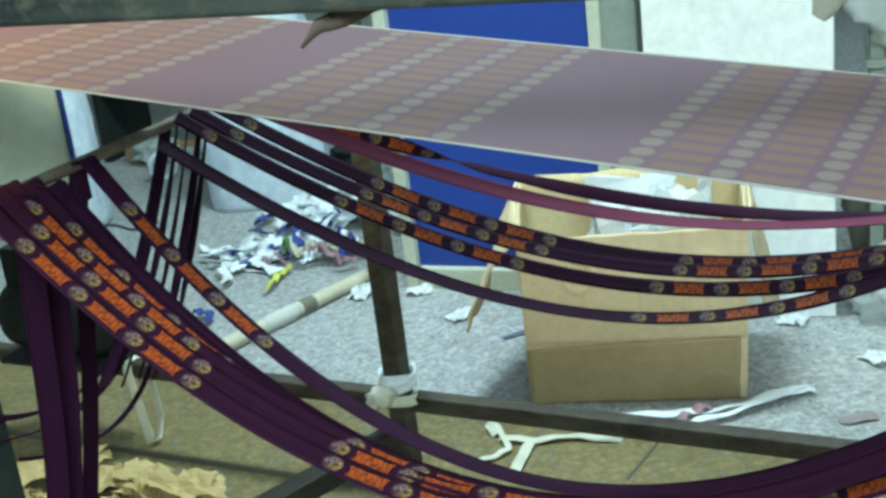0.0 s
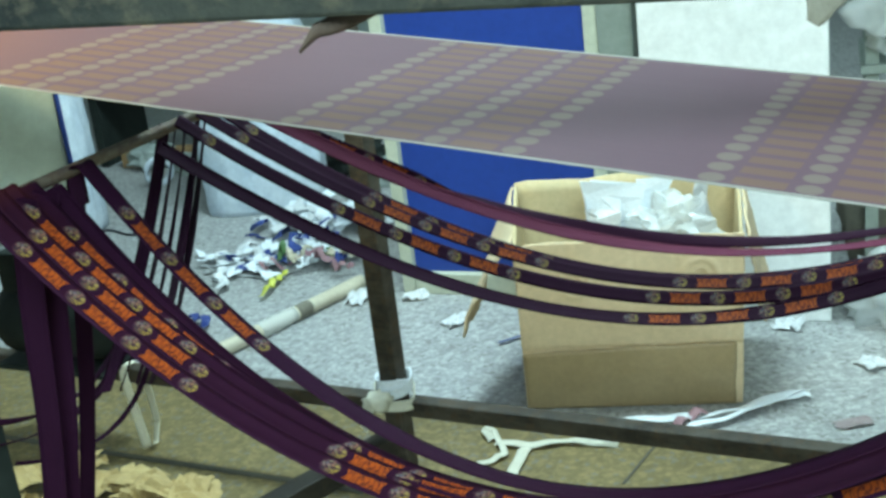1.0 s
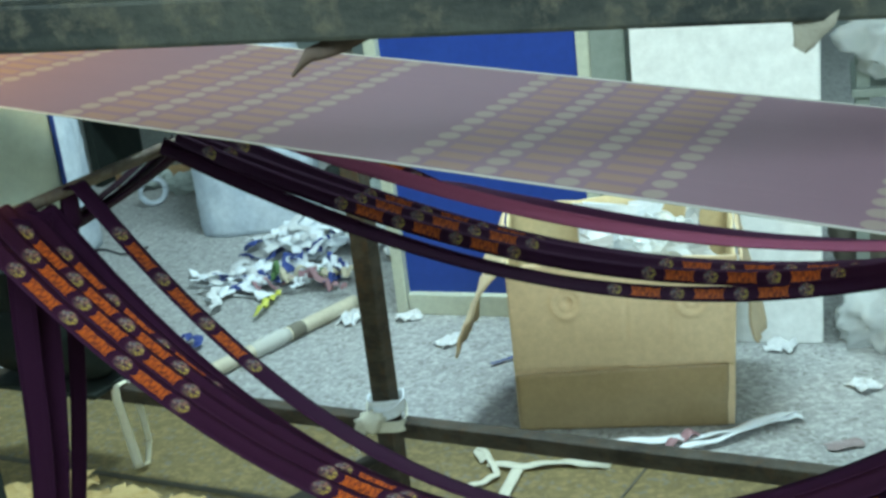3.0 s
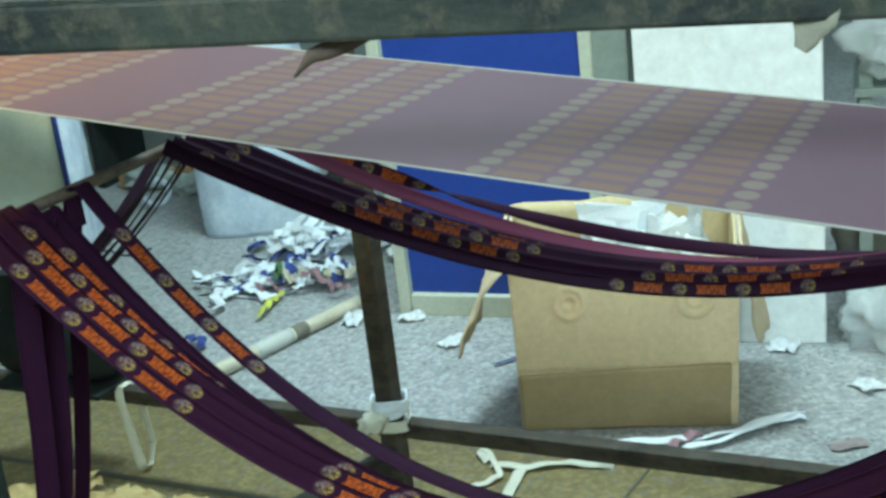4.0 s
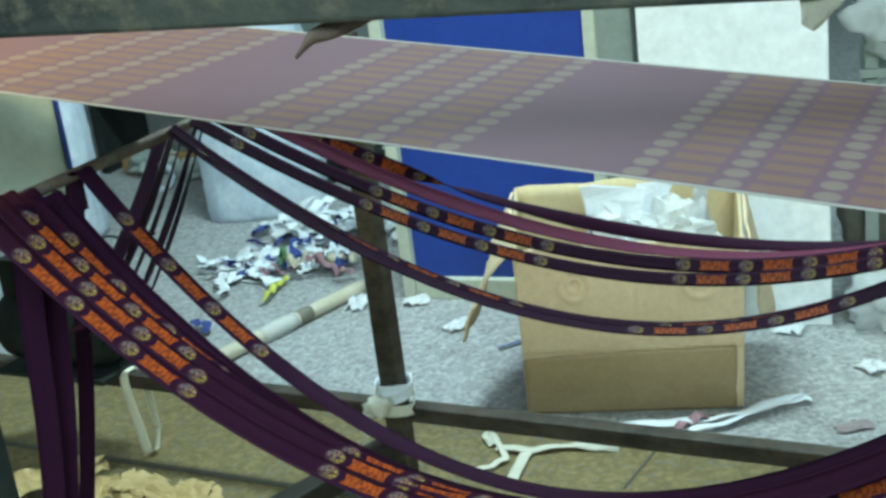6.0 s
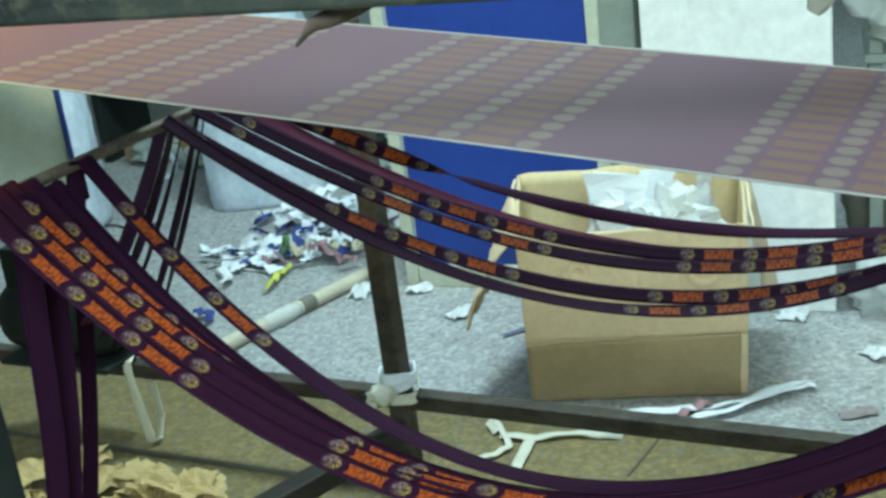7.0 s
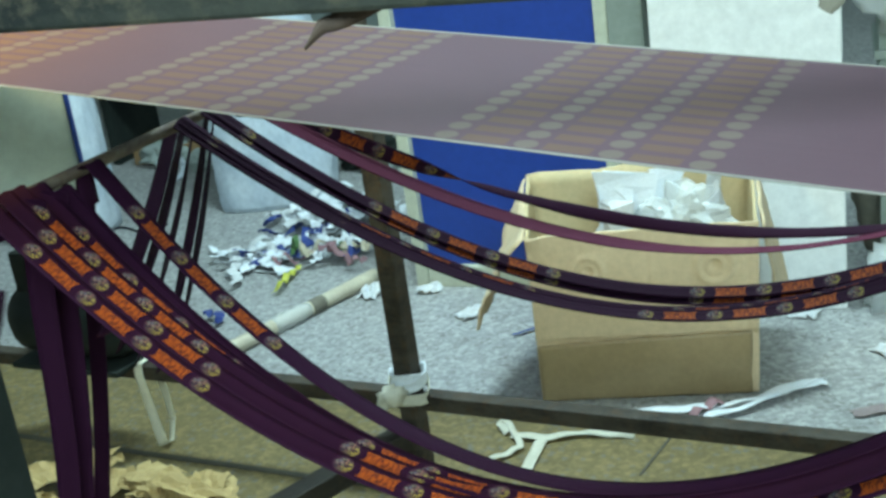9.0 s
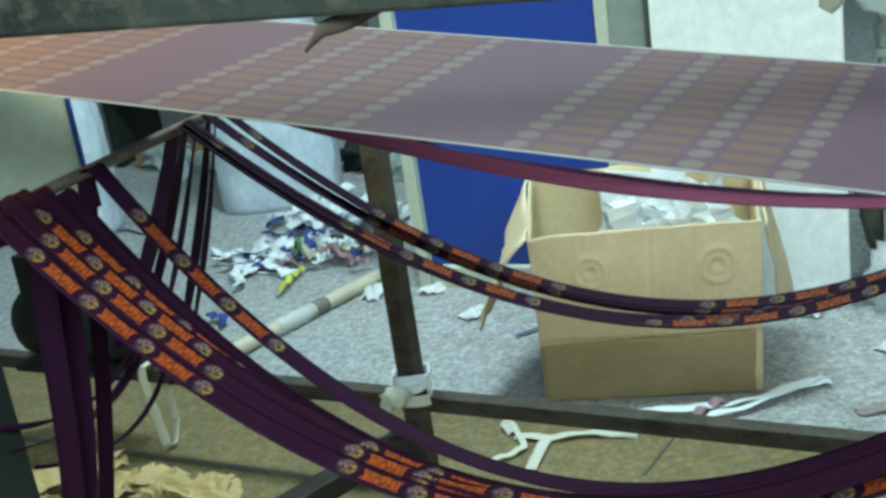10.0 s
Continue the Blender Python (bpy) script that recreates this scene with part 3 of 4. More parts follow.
# ---- ribbons ----
def hang_ribbon(name, a, b, sag, u0, material, label, width=0.0225, turns=(0, 0), wave=0.0, seed=0, across=None, printed=True, last=9.0):
    pts = over_roller(a, RUN) + sag_line(a, b, sag, 70, wave, seed)
    u0 += WRAP
    wide = rolled(pts, across or CROSS, turns)
    ob = tagged(part(name, band(pts, wide, width, u0=u0, curl=0.06), material, None, label, True), category="ribbon")
    if not printed:
        add_selvedges(ob, pts, wide, width, 0.06)
    if printed:
        add_prints(ob, pts, wide, width, u0, 0.06, 0, last)
    return ob


LOWER = (  # start on the roller, far end, sag, start of print, width, turns
    ((-0.409, 1.029, 0.924), (0.473, 0.571, 0.920), 0.252, 0.0702, 0.0240, (0, 0, 6, 12, 10)),
    ((-0.397, 1.052, 0.923), (0.483, 0.598, 0.919), 0.256, 0.0630, 0.0205, (0, 0, 6, 12, 10)),
    ((-0.390, 1.067, 0.923), (0.486, 0.629, 0.899), 0.253, 0.0380, 0.0210, (0, 0, 2, 10, 10)),
    ((-0.380, 1.090, 0.917), (0.436, 0.583, 0.912), 0.246, 0.0700, 0.0250, (0, -2, 0, 9, 8)),
    ((-0.367, 1.114, 0.905), (0.402, 0.566, 0.910), 0.241, 0.0, 0.0300, (0, -4, 2, 9, 8)))
for a, b, sag, u0, width, turns in LOWER:
    tagged(hang_ribbon("printed_ribbon" if u0 else "plain_ribbon", a, b, sag, u0, MAT["ribbon"],
                       "purple ribbon with orange print sagging from the roller" if u0 else "plain dark purple ribbon sagging from the roller",
                       width=width, turns=turns, printed=u0 > 0), group="ribbons in the low loop")
hang_ribbon("printed_ribbon", (-0.344, 1.165, 0.915), (0.440, 0.612, 0.910), 0.261, 0.075, MAT["ribbon"], "single purple ribbon with orange print hanging apart", turns=(0, 0, -6, 10, 16), last=0.34)

# lengths that fall from the roller and are drawn in under the machine
for a, b, w, turn in (((-0.374, 1.062, 0.912), (-0.487, 1.185, 0.375), 0.0245, 6), ((-0.361, 1.090, 0.910), (-0.479, 1.200, 0.375), 0.024, -6),
                      ((-0.354, 1.178, 0.910), (-0.500, 1.285, 0.280), 0.018, 10)):
    pts = [Vector(a).lerp(Vector(b), i / 24) + Vector((0.003 * math.sin(i * 0.3 + a[0] * 40), 0, 0)) for i in range(25)]
    wide = rolled(pts, (1, 0, 0), (0, turn, turn * 0.6))
    fall = part("falling_ribbon", band(pts, wide, w, curl=0.05), MAT["ribbon"], None, "plain dark purple ribbon falling from the roller", True)
    add_selvedges(tagged(fall, category="ribbon", group="ribbons falling from the roller"), pts, wide, w, 0.05)

SWING = [  # sag, rows of seconds, place on the roller, turn
    ("T", 0.33, [(0, (-0.223, 1.416, 0.918), (56.6, 7.7, -19.3)), (0.5, (-0.224, 1.414, 0.918), (54.8, 7.3, -19.2)), (1, (-0.227, 1.407, 0.918), (44.7, 4.3, -18.7)), (1.5, (-0.222, 1.418, 0.918), (27.0, 0.2, -18.0)), (1.7, (-0.222, 1.418, 0.918), (90.0, 9.4, -19.0)), (2, (-0.231, 1.399, 0.918), (59.8, 7.7, -18.4)), (2.5, (-0.227, 1.408, 0.918), (61.4, 9.1, -19.0)), (4, (-0.222, 1.417, 0.918), (55.5, 8.4, -19.7)), (4.5, (-0.223, 1.417, 0.918), (54.1, 8.0, -19.6)), (5.5, (-0.225, 1.412, 0.918), (52.5, 7.9, -19.5)), (7, (-0.224, 1.414, 0.918), (50.8, 7.5, -19.4)), (7.5, (-0.228, 1.404, 0.918), (51.5, 7.4, -19.0)), (8, (-0.227, 1.408, 0.918), (51.8, 7.6, -19.3)), (8.5, (-0.226, 1.409, 0.918), (49.7, 7.0, -19.1)), (9, (-0.225, 1.411, 0.918), (48.6, 6.6, -19.1)), (9.5, (-0.229, 1.403, 0.918), (50.5, 7.1, -18.9)), (10, (-0.231, 1.399, 0.918), (61.2, 8.5, -18.6))]),
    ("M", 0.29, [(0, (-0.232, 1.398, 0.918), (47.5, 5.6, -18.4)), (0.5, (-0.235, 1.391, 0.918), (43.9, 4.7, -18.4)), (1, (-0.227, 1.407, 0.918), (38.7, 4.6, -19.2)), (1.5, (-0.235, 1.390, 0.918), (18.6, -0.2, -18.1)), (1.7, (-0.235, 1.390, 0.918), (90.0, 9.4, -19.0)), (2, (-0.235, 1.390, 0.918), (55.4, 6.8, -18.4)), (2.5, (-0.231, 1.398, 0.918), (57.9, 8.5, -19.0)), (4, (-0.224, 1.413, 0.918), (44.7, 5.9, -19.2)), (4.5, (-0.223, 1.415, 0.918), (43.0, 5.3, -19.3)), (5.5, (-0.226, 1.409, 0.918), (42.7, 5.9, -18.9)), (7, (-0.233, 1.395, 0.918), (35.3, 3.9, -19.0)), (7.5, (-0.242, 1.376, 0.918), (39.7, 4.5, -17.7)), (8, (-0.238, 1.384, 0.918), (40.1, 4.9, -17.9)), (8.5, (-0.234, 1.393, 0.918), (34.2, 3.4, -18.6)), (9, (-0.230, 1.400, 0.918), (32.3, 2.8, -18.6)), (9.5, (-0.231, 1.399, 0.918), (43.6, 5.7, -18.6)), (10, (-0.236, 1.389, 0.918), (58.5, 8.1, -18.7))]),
    ("B", 0.28, [(0, (-0.248, 1.364, 0.918), (36.8, 4.6, -18.9)), (0.5, (-0.250, 1.359, 0.918), (35.7, 4.1, -18.3)), (1, (-0.243, 1.373, 0.918), (26.9, 3.0, -17.8)), (1.5, (-0.241, 1.378, 0.918), (15.3, -0.9, -18.4)), (1.7, (-0.241, 1.378, 0.918), (90.0, 9.4, -19.0)), (2, (-0.260, 1.338, 0.918), (53.1, 5.9, -17.9)), (2.5, (-0.247, 1.364, 0.918), (49.3, 7.1, -19.4)), (4, (-0.249, 1.361, 0.918), (44.2, 5.5, -17.8)), (4.5, (-0.252, 1.354, 0.918), (43.7, 5.2, -18.0)), (5, (-0.247, 1.366, 0.918), (42.9, 6.1, -18.8)), (5.5, (-0.245, 1.370, 0.918), (38.9, 4.8, -18.8)), (7, (-0.247, 1.366, 0.918), (35.5, 3.7, -18.7)), (7.5, (-0.247, 1.365, 0.918), (43.4, 5.1, -18.7)), (8, (-0.245, 1.370, 0.918), (43.4, 5.3, -18.9)), (8.5, (-0.255, 1.348, 0.918), (25.4, 3.8, -17.1)), (9, (-0.253, 1.352, 0.918), (19.0, 1.8, -17.7)), (10, (-0.247, 1.365, 0.918), (7.1, -0.3, -18.8))]),
    ("C", 0.29, [(0, (-0.264, 1.330, 0.918), (36.8, 4.0, -18.1)), (0.5, (-0.263, 1.331, 0.918), (36.3, 3.8, -18.2)), (1, (-0.256, 1.346, 0.918), (31.1, 3.2, -17.8)), (1.5, (-0.252, 1.354, 0.918), (17.1, -1.3, -18.1)), (1.7, (-0.252, 1.354, 0.918), (90.0, 9.4, -19.0)), (2, (-0.266, 1.326, 0.918), (54.6, 5.9, -18.1)), (2.5, (-0.263, 1.331, 0.918), (51.2, 6.7, -18.9)), (4, (-0.263, 1.331, 0.918), (47.1, 5.5, -17.7)), (4.5, (-0.265, 1.326, 0.918), (44.9, 4.9, -17.6)), (5, (-0.265, 1.328, 0.918), (41.0, 4.9, -18.2)), (5.5, (-0.261, 1.335, 0.918), (35.8, 3.6, -18.2)), (7, (-0.260, 1.338, 0.918), (33.5, 2.8, -18.2)), (7.5, (-0.262, 1.333, 0.918), (41.4, 4.3, -18.3)), (8, (-0.260, 1.338, 0.918), (41.4, 4.5, -18.4)), (8.5, (-0.261, 1.336, 0.918), (26.5, 4.0, -16.5)), (9, (-0.259, 1.340, 0.918), (19.5, 1.6, -17.6)), (9.5, (-0.260, 1.337, 0.918), (12.3, -0.0, -18.6)), (10, (-0.259, 1.340, 0.918), (12.9, 0.2, -18.6))]),
    ("D", 0.30, [(0, (-0.276, 1.303, 0.918), (34.3, 3.5, -17.7)), (0.5, (-0.277, 1.301, 0.918), (32.9, 2.8, -17.5)), (1, (-0.274, 1.308, 0.918), (30.5, 2.9, -16.9)), (1.5, (-0.272, 1.313, 0.918), (25.2, 0.6, -17.3)), (1.7, (-0.272, 1.313, 0.918), (90.0, 9.4, -19.0)), (2, (-0.274, 1.309, 0.918), (56.4, 5.9, -18.6)), (2.5, (-0.269, 1.318, 0.918), (47.1, 5.0, -18.9)), (4, (-0.274, 1.309, 0.918), (45.8, 4.6, -18.1)), (4.5, (-0.276, 1.304, 0.918), (44.8, 4.3, -18.2)), (5, (-0.276, 1.304, 0.918), (42.7, 4.9, -18.2)), (5.5, (-0.275, 1.306, 0.918), (10.8, -2.7, -18.8)), (7, (-0.282, 1.291, 0.918), (28.8, 2.1, -17.2)), (7.5, (-0.278, 1.299, 0.918), (35.9, 3.7, -17.7)), (8, (-0.277, 1.301, 0.918), (36.7, 3.6, -18.1)), (8.5, (-0.276, 1.304, 0.918), (17.3, -0.9, -18.0)), (9, (-0.277, 1.301, 0.918), (16.8, -0.9, -18.2)), (10, (-0.274, 1.307, 0.918), (8.1, -3.0, -18.9))]),
    ("P", 0.30, [(0, (-0.292, 1.270, 0.897), (20.3, -2.8, -17.3)), (0.5, (-0.292, 1.269, 0.894), (21.9, -2.3, -17.3)), (1, (-0.291, 1.272, 0.898), (24.2, -1.3, -17.3)), (1.5, (-0.290, 1.273, 0.904), (25.3, 0.2, -17.0)), (1.7, (-0.290, 1.273, 0.904), (90.0, 9.4, -19.0)), (2, (-0.278, 1.300, 0.918), (56.7, 6.0, -18.7)), (2.5, (-0.281, 1.292, 0.918), (41.3, 3.9, -17.4)), (4, (-0.281, 1.293, 0.918), (43.1, 4.1, -17.4)), (4.5, (-0.284, 1.286, 0.918), (43.3, 4.2, -17.4)), (5, (-0.279, 1.297, 0.918), (33.0, 2.1, -18.2)), (5.5, (-0.278, 1.299, 0.918), (10.4, -2.7, -18.7)), (7, (-0.284, 1.287, 0.918), (19.1, -0.4, -16.9)), (7.5, (-0.287, 1.280, 0.918), (34.5, 3.2, -17.6)), (8, (-0.284, 1.288, 0.918), (34.0, 3.1, -17.6)), (8.5, (-0.279, 1.297, 0.918), (16.7, -1.0, -17.8)), (9, (-0.281, 1.293, 0.918), (16.9, -0.9, -18.3)), (9.5, (-0.278, 1.298, 0.918), (7.5, -3.1, -18.8)), (10, (-0.278, 1.299, 0.918), (8.5, -2.9, -18.8))]),
]
SPAN = 1.08


def swinging_ribbon(key, sag):
    pts = sag_line((0, 0, 0), (SPAN, 0, 0), sag, 70)
    turns = {"T": (0, 25, 140, 176, 168, 150, 142, 155, 165), "M": (-5, -5, -8, -14, -30, -38, -36, -28, -20), "B": (-8, -6, -2, -2, 2, 6, 12, 16, 22),
             "C": (-8, -8, -8, -8, -4, 0, 8, 18, 26), "D": (-6, -2, 2, 2, 6, 12, 20, 26, 30), "P": (0, 0, -6, -10, -4, 6, 18, 24, 28)}[key]
    start = {"T": 0.120, "M": 0.0, "B": 0.224, "C": 0.229, "D": 0.212, "P": 0.575}[key]
    material = MAT[{"M": "lit_purple"}.get(key, "ribbon")]
    label = {"M": "plain purple ribbon swaying under the paper, its lit tone in the colour", "P": "dark purple ribbon with print near its end, swaying lowest",
             "T": "purple ribbon twisted over, its orange print lit"}.get(key, "purple ribbon with orange print swaying under the paper")
    wide = rolled(pts, (0, 1, 0), turns)
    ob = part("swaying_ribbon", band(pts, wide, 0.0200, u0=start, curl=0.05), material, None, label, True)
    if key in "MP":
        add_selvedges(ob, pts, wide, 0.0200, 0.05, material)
    if key != "M":
        add_prints(ob, pts, wide, 0.0200, start, 0.05, {"P": 0.55}.get(key, 0), {"T": 0.31}.get(key, 9.0), 0.0755)
    return tagged(ob, category="ribbon", group="ribbons swaying under the paper")


swinging = [(swinging_ribbon(key, sag), rows) for key, sag, rows in SWING]

# slack lengths behind the roller: reach, start along the roller, rows of seconds and the far end's place
SLACK = [
    (0.27, 20, (-0.302, 1.376, 0.903), [(0, 48.0, 248.5), (1.0, 49.3, 248.4), (1.5, 42.1, 256.1), (1.7, 8.0, 251.3), (2.5, 3.3, 249.1), (4.5, 18.1, 258.3), (5.5, 22.6, 258.5), (7.5, 24.2, 260.9), (9, 26.1, 260.7), (10, 29.0, 261.7)]),
    (0.27, 45, (-0.291, 1.389, 0.903), [(0, 54.7, 242.8), (1.0, 59.1, 235.6), (1.5, 45.9, 253.9), (1.7, 8.6, 248.7), (2.5, 4.5, 247.7), (4.5, 19.6, 256.3), (5.5, 24.4, 257.1), (7.5, 29.9, 258.5), (9, 32.2, 258.0), (10, 35.6, 258.7)]),
    (0.27, 60, (-0.28, 1.398, 0.903), [(0, 52.2, 247.9), (1.0, 54.1, 246.1), (1.5, 45.0, 255.6), (1.7, 8.2, 247.0), (2.5, 4.1, 245.8), (4.5, 21.6, 254.5), (5.5, 26.6, 255.9), (7.5, 37.1, 253.9), (9, 38.8, 255.3), (10, 43.3, 255.2)]),
    (0.28, 50, (-0.266, 1.404, 0.903), [(0, 44.3, 256.0), (1.0, 45.2, 255.4), (1.5, 39.7, 260.2), (1.7, 7.3, 246.3), (2.5, 4.1, 244.9), (4.5, 20.7, 254.1), (5.5, 26.4, 255.4), (7.5, 39.2, 255.2), (9, 39.7, 257.4), (10, 44.3, 257.3)]),
    (0.28, 62, (-0.259, 1.415, 0.903), [(0, 43.8, 257.3), (1.0, 44.7, 256.8), (1.5, 39.3, 261.2), (1.7, 7.6, 245.0), (2.5, 4.3, 243.6), (4.5, 22.8, 252.3), (5.5, 28.8, 254.3), (7.5, 41.6, 255.0), (9, 43.7, 255.9), (10, 49.6, 254.1)]),
]


def slack_ribbon(reach, turn):
    pts = sag_line((0, 0, 0), (reach * 1.2, 0, 0), 0.014, 30)
    ob = part("slack_ribbon", band(pts, rolled(pts, (0, 1, 0), (turn, turn * 0.7, turn)), 0.022, curl=0.05), MAT["ribbon"], None,
              "plain dark purple ribbon running slack below the roller", True)
    return tagged(ob, category="ribbon", group="slack ribbons below the roller")


# long slack loops, moved sideways out of the camera's view between their showings
def slack_loop(knots, width, turn):
    a, b, c = (Vector(v) for v in knots)
    pts = [a * (1 - f) ** 2 + b * (2 * f * (1 - f)) + c * f * f for f in (i / 24 for i in range(25))]
    wide = rolled(pts, (1, 0, 0), (turn, turn * 0.5, turn))
    ob = part("slack_loop", band(pts, wide, width, curl=0.05), MAT["ribbon"], None, "plain dark purple ribbon hanging in a slack loop", True)
    return tagged(ob, category="ribbon", group="slack loops below the roller")


loops = [slack_loop(*spec) for spec in (
    (((-0.385, 1.41, 0.690), (-0.430, 1.39, 0.520), (-0.560, 1.28, 0.560)), 0.013, 20),
    (((-0.402, 1.40, 0.660), (-0.460, 1.36, 0.530), (-0.570, 1.27, 0.600)), 0.010, 50),
    (((-0.370, 1.42, 0.640), (-0.415, 1.38, 0.470), (-0.540, 1.29, 0.530)), 0.008, 35),
)]

slack = [(slack_ribbon(reach, turn), at, rows) for reach, turn, at, rows in SLACK]


# ---- cardboard box and what lies in it ----
BOX = pose(0.142, 2.301, 0.001, 0, 0, -11.9)


def card_panel(name, thing, corners, material, label="", bend=0.004, seed=0, n=(16, 14), relief=None, ragged=0.006):
    """A sheet of card, 6 mm thick, between four corners: low front, low back, high back, high front."""
    a, b, c, d = (Vector(v) for v in corners)
    normal = (b - a).cross(d - a).normalized()
    bm, sides = bmesh.new(), []
    for off in (0.0, -0.006):
        grid = []
        for i in range(n[0] + 1):
            line = []
            for j in range(n[1] + 1):
                u, v = i / n[0], j / n[1]
                p = a.lerp(b, u).lerp(d.lerp(c, u), v)
                k = bend * (noise.noise(Vector((u * 2.5, v * 2.5, seed))) + 0.35 * noise.noise(Vector((u * 8, v * 8, seed + 4))))
                k += relief(u, v) if relief else 0.0
                p = p + normal * (k + off) + Vector((0, 0, ragged * noise.noise(Vector((u * 9, seed * 2.3, 0))) * (j == n[1])))
                line.append(bm.verts.new(p))
            grid.append(line)
        sides.append(grid)
    for g in sides:
        for i in range(n[0]):
            for j in range(n[1]):
                bm.faces.new((g[i][j], g[i + 1][j], g[i + 1][j + 1], g[i][j + 1]))
    f, k = sides
    rim = [(i, 0) for i in range(n[0])] + [(n[0], j) for j in range(n[1])] + [(i, n[1]) for i in range(n[0], 0, -1)] + [(0, j) for j in range(n[1], 0, -1)]
    for (i, j), (p, q) in zip(rim, rim[1:] + rim[:1]):
        bm.faces.new((f[i][j], f[p][q], k[p][q], k[i][j]))
    return part(name, bm, MAT[material], thing, label, True)


def cardboard_box():
    w, d, h = 0.457, 0.32, 0.374
    thing = tagged(empty("cardboard_box", BOX.copy()), "open brown cardboard box with splayed flaps, half full", "box")

    def pressed(u, v):
        """Two round hand holes pressed in, the upright creases and the swollen foot of the front."""
        x, z = u * 0.45, v * h
        out = 0.0
        for cx, cz, r in ((0.118, 0.289, 0.029), (0.366, 0.288, 0.033)):
            q = math.hypot(x - cx, (z - cz) * 0.9)
            out += 0.0065 * math.exp(-((q - r) / 0.006) ** 2) + 0.008 * math.exp(-((q - 0.45 * r) / 0.005) ** 2) - 0.007 * math.exp(-(q / (0.6 * r)) ** 4)
        for cx, low in ((0.235, 0.2), (0.318, 0.18), (0.105, 0.3), (0.428, 0.0)):
            out -= 0.0022 * math.exp(-((x - cx) / 0.0035) ** 2) * (z > low)
        out += 0.010 * math.sin(math.pi * min(1.0, z / 0.13)) * (z < 0.13) * (0.4 + u) * 0.5
        out -= 0.004 * math.exp(-((z - 0.135) / 0.004) ** 2)
        return out + 0.012 * math.exp(-((u - 0.02) / 0.03) ** 2 - ((v - 1) / 0.06) ** 2)
    card_panel("front_panel", thing, ((0.009, 0, 0), (w + 0.004, 0, 0), (0.477, 0.004, h), (0.009, 0.004, h - 0.002)), "card", seed=1, n=(96, 80), relief=pressed, bend=0.005, ragged=0.004)
    card_panel("back_panel", thing, ((0, d, 0), (w, d, 0), (0.490, d + 0.012, 0.418), (-0.018, d + 0.012, 0.412)), "card_in", seed=2, bend=0.008)
    card_panel("side_panel", thing, ((0.003, d - 0.004, 0), (0.011, 0.004, 0), (0.009, 0.008, h - 0.004), (-0.016, d + 0.006, 0.408)), "card_in", seed=3)
    card_panel("side_panel", thing, ((w, 0.004, 0), (w, d - 0.004, 0), (0.488, d + 0.006, 0.408), (0.474, 0.008, h - 0.004)), "card_in", seed=4)
    part("bottom", slab((w - 0.02, d - 0.012, 0.006), (w / 2, d / 2 + 0.003, 0.004), bevel=0.001), MAT["card"], thing)

    def folded(u, v):
        return 0.016 * math.sin(math.pi * v) - 0.010 * math.exp(-((v - 0.45) / 0.05) ** 2)
    card_panel("flap", thing, ((-0.088, 0.17, 0.200), (-0.122, 0.010, 0.172), (0.002, 0.012, h - 0.012), (-0.020, d, 0.405)), "card", "torn flap folded outwards", bend=0.012, seed=5, relief=folded, ragged=0.012)
    card_panel("flap", thing, ((0.524, 0.115, 0.132), (0.548, 0.250, 0.110), (0.495, d, 0.404), (0.484, 0.020, h - 0.012)), "card", "flap folded outwards", bend=0.010, seed=6, ragged=0.012)

    def swollen(u, v):
        return pressed(u, v * 0.131 / h) if 0.02 < u < 0.98 else 0.0
    card_panel("foot_band", thing, ((0.011, -0.0042, 0.001), (w - 0.010, -0.0042, 0.001), (w - 0.004, -0.0042, 0.140), (0.011, -0.0042, 0.129)), "tape", "darker brown band along the foot of the front", bend=0.003, seed=1, relief=swollen, ragged=0.003, n=(48, 24))
    return thing


cardboard_box()


def in_box(name, x, y, z, bm, material, label, category, smooth=False, turn=0):
    ob = part(name, bm, material, None, label, smooth)
    ob.matrix_basis = BOX @ pose(x, y, z, 0, 0, turn)
    return tagged(ob, category=category)


def crushed_sheet(w, h, folds, seed):
    """A stiff sheet of paper crushed into a few sharp folds, standing on its lower edge."""
    rnd = random.Random(seed)
    bm, n, m = bmesh.new(), folds, 4
    grid = []
    for i in range(n + 1):
        depth = (0.34 if i % 2 else -0.34) * w / n * rnd.uniform(0.6, 1.6)
        lean = rnd.uniform(-0.3, 0.3)
        top = h * rnd.uniform(0.75, 1.1)
        grid.append([bm.verts.new((w * (i / n - 0.5) + lean * 0.05 * j, depth * (1 - 0.2 * j) + rnd.uniform(-0.012, 0.012), top * j / m)) for j in range(m + 1)])
    faces = [bm.faces.new((grid[i][j], grid[i + 1][j], grid[i + 1][j + 1], grid[i][j + 1])) for i in range(n) for j in range(m)]
    made = bmesh.ops.extrude_face_region(bm, geom=faces)["geom"]
    bmesh.ops.translate(bm, vec=(0, 0.0012, 0), verts=[g for g in made if isinstance(g, bmesh.types.BMVert)])
    return bm


in_box("crumpled_paper", 0.225, 0.17, 0.318, crushed_sheet(0.15, 0.13, 6, 3), MAT["bright_white"], "crumpled white paper stuffed in the cardboard box", "paper", turn=14)
in_box("crumpled_paper", 0.175, 0.14, 0.305, crushed_sheet(0.09, 0.10, 3, 8), MAT["white"], "crumpled white paper stuffed in the cardboard box", "paper", turn=-20)
in_box("plastic_film", 0.325, 0.18, 0.335, crumple(0.10, (1.0, 0.8, 0.75), 0.6, 2.9, 2), MAT["film"], "crumpled clear plastic film in the cardboard box", "plastic", False)
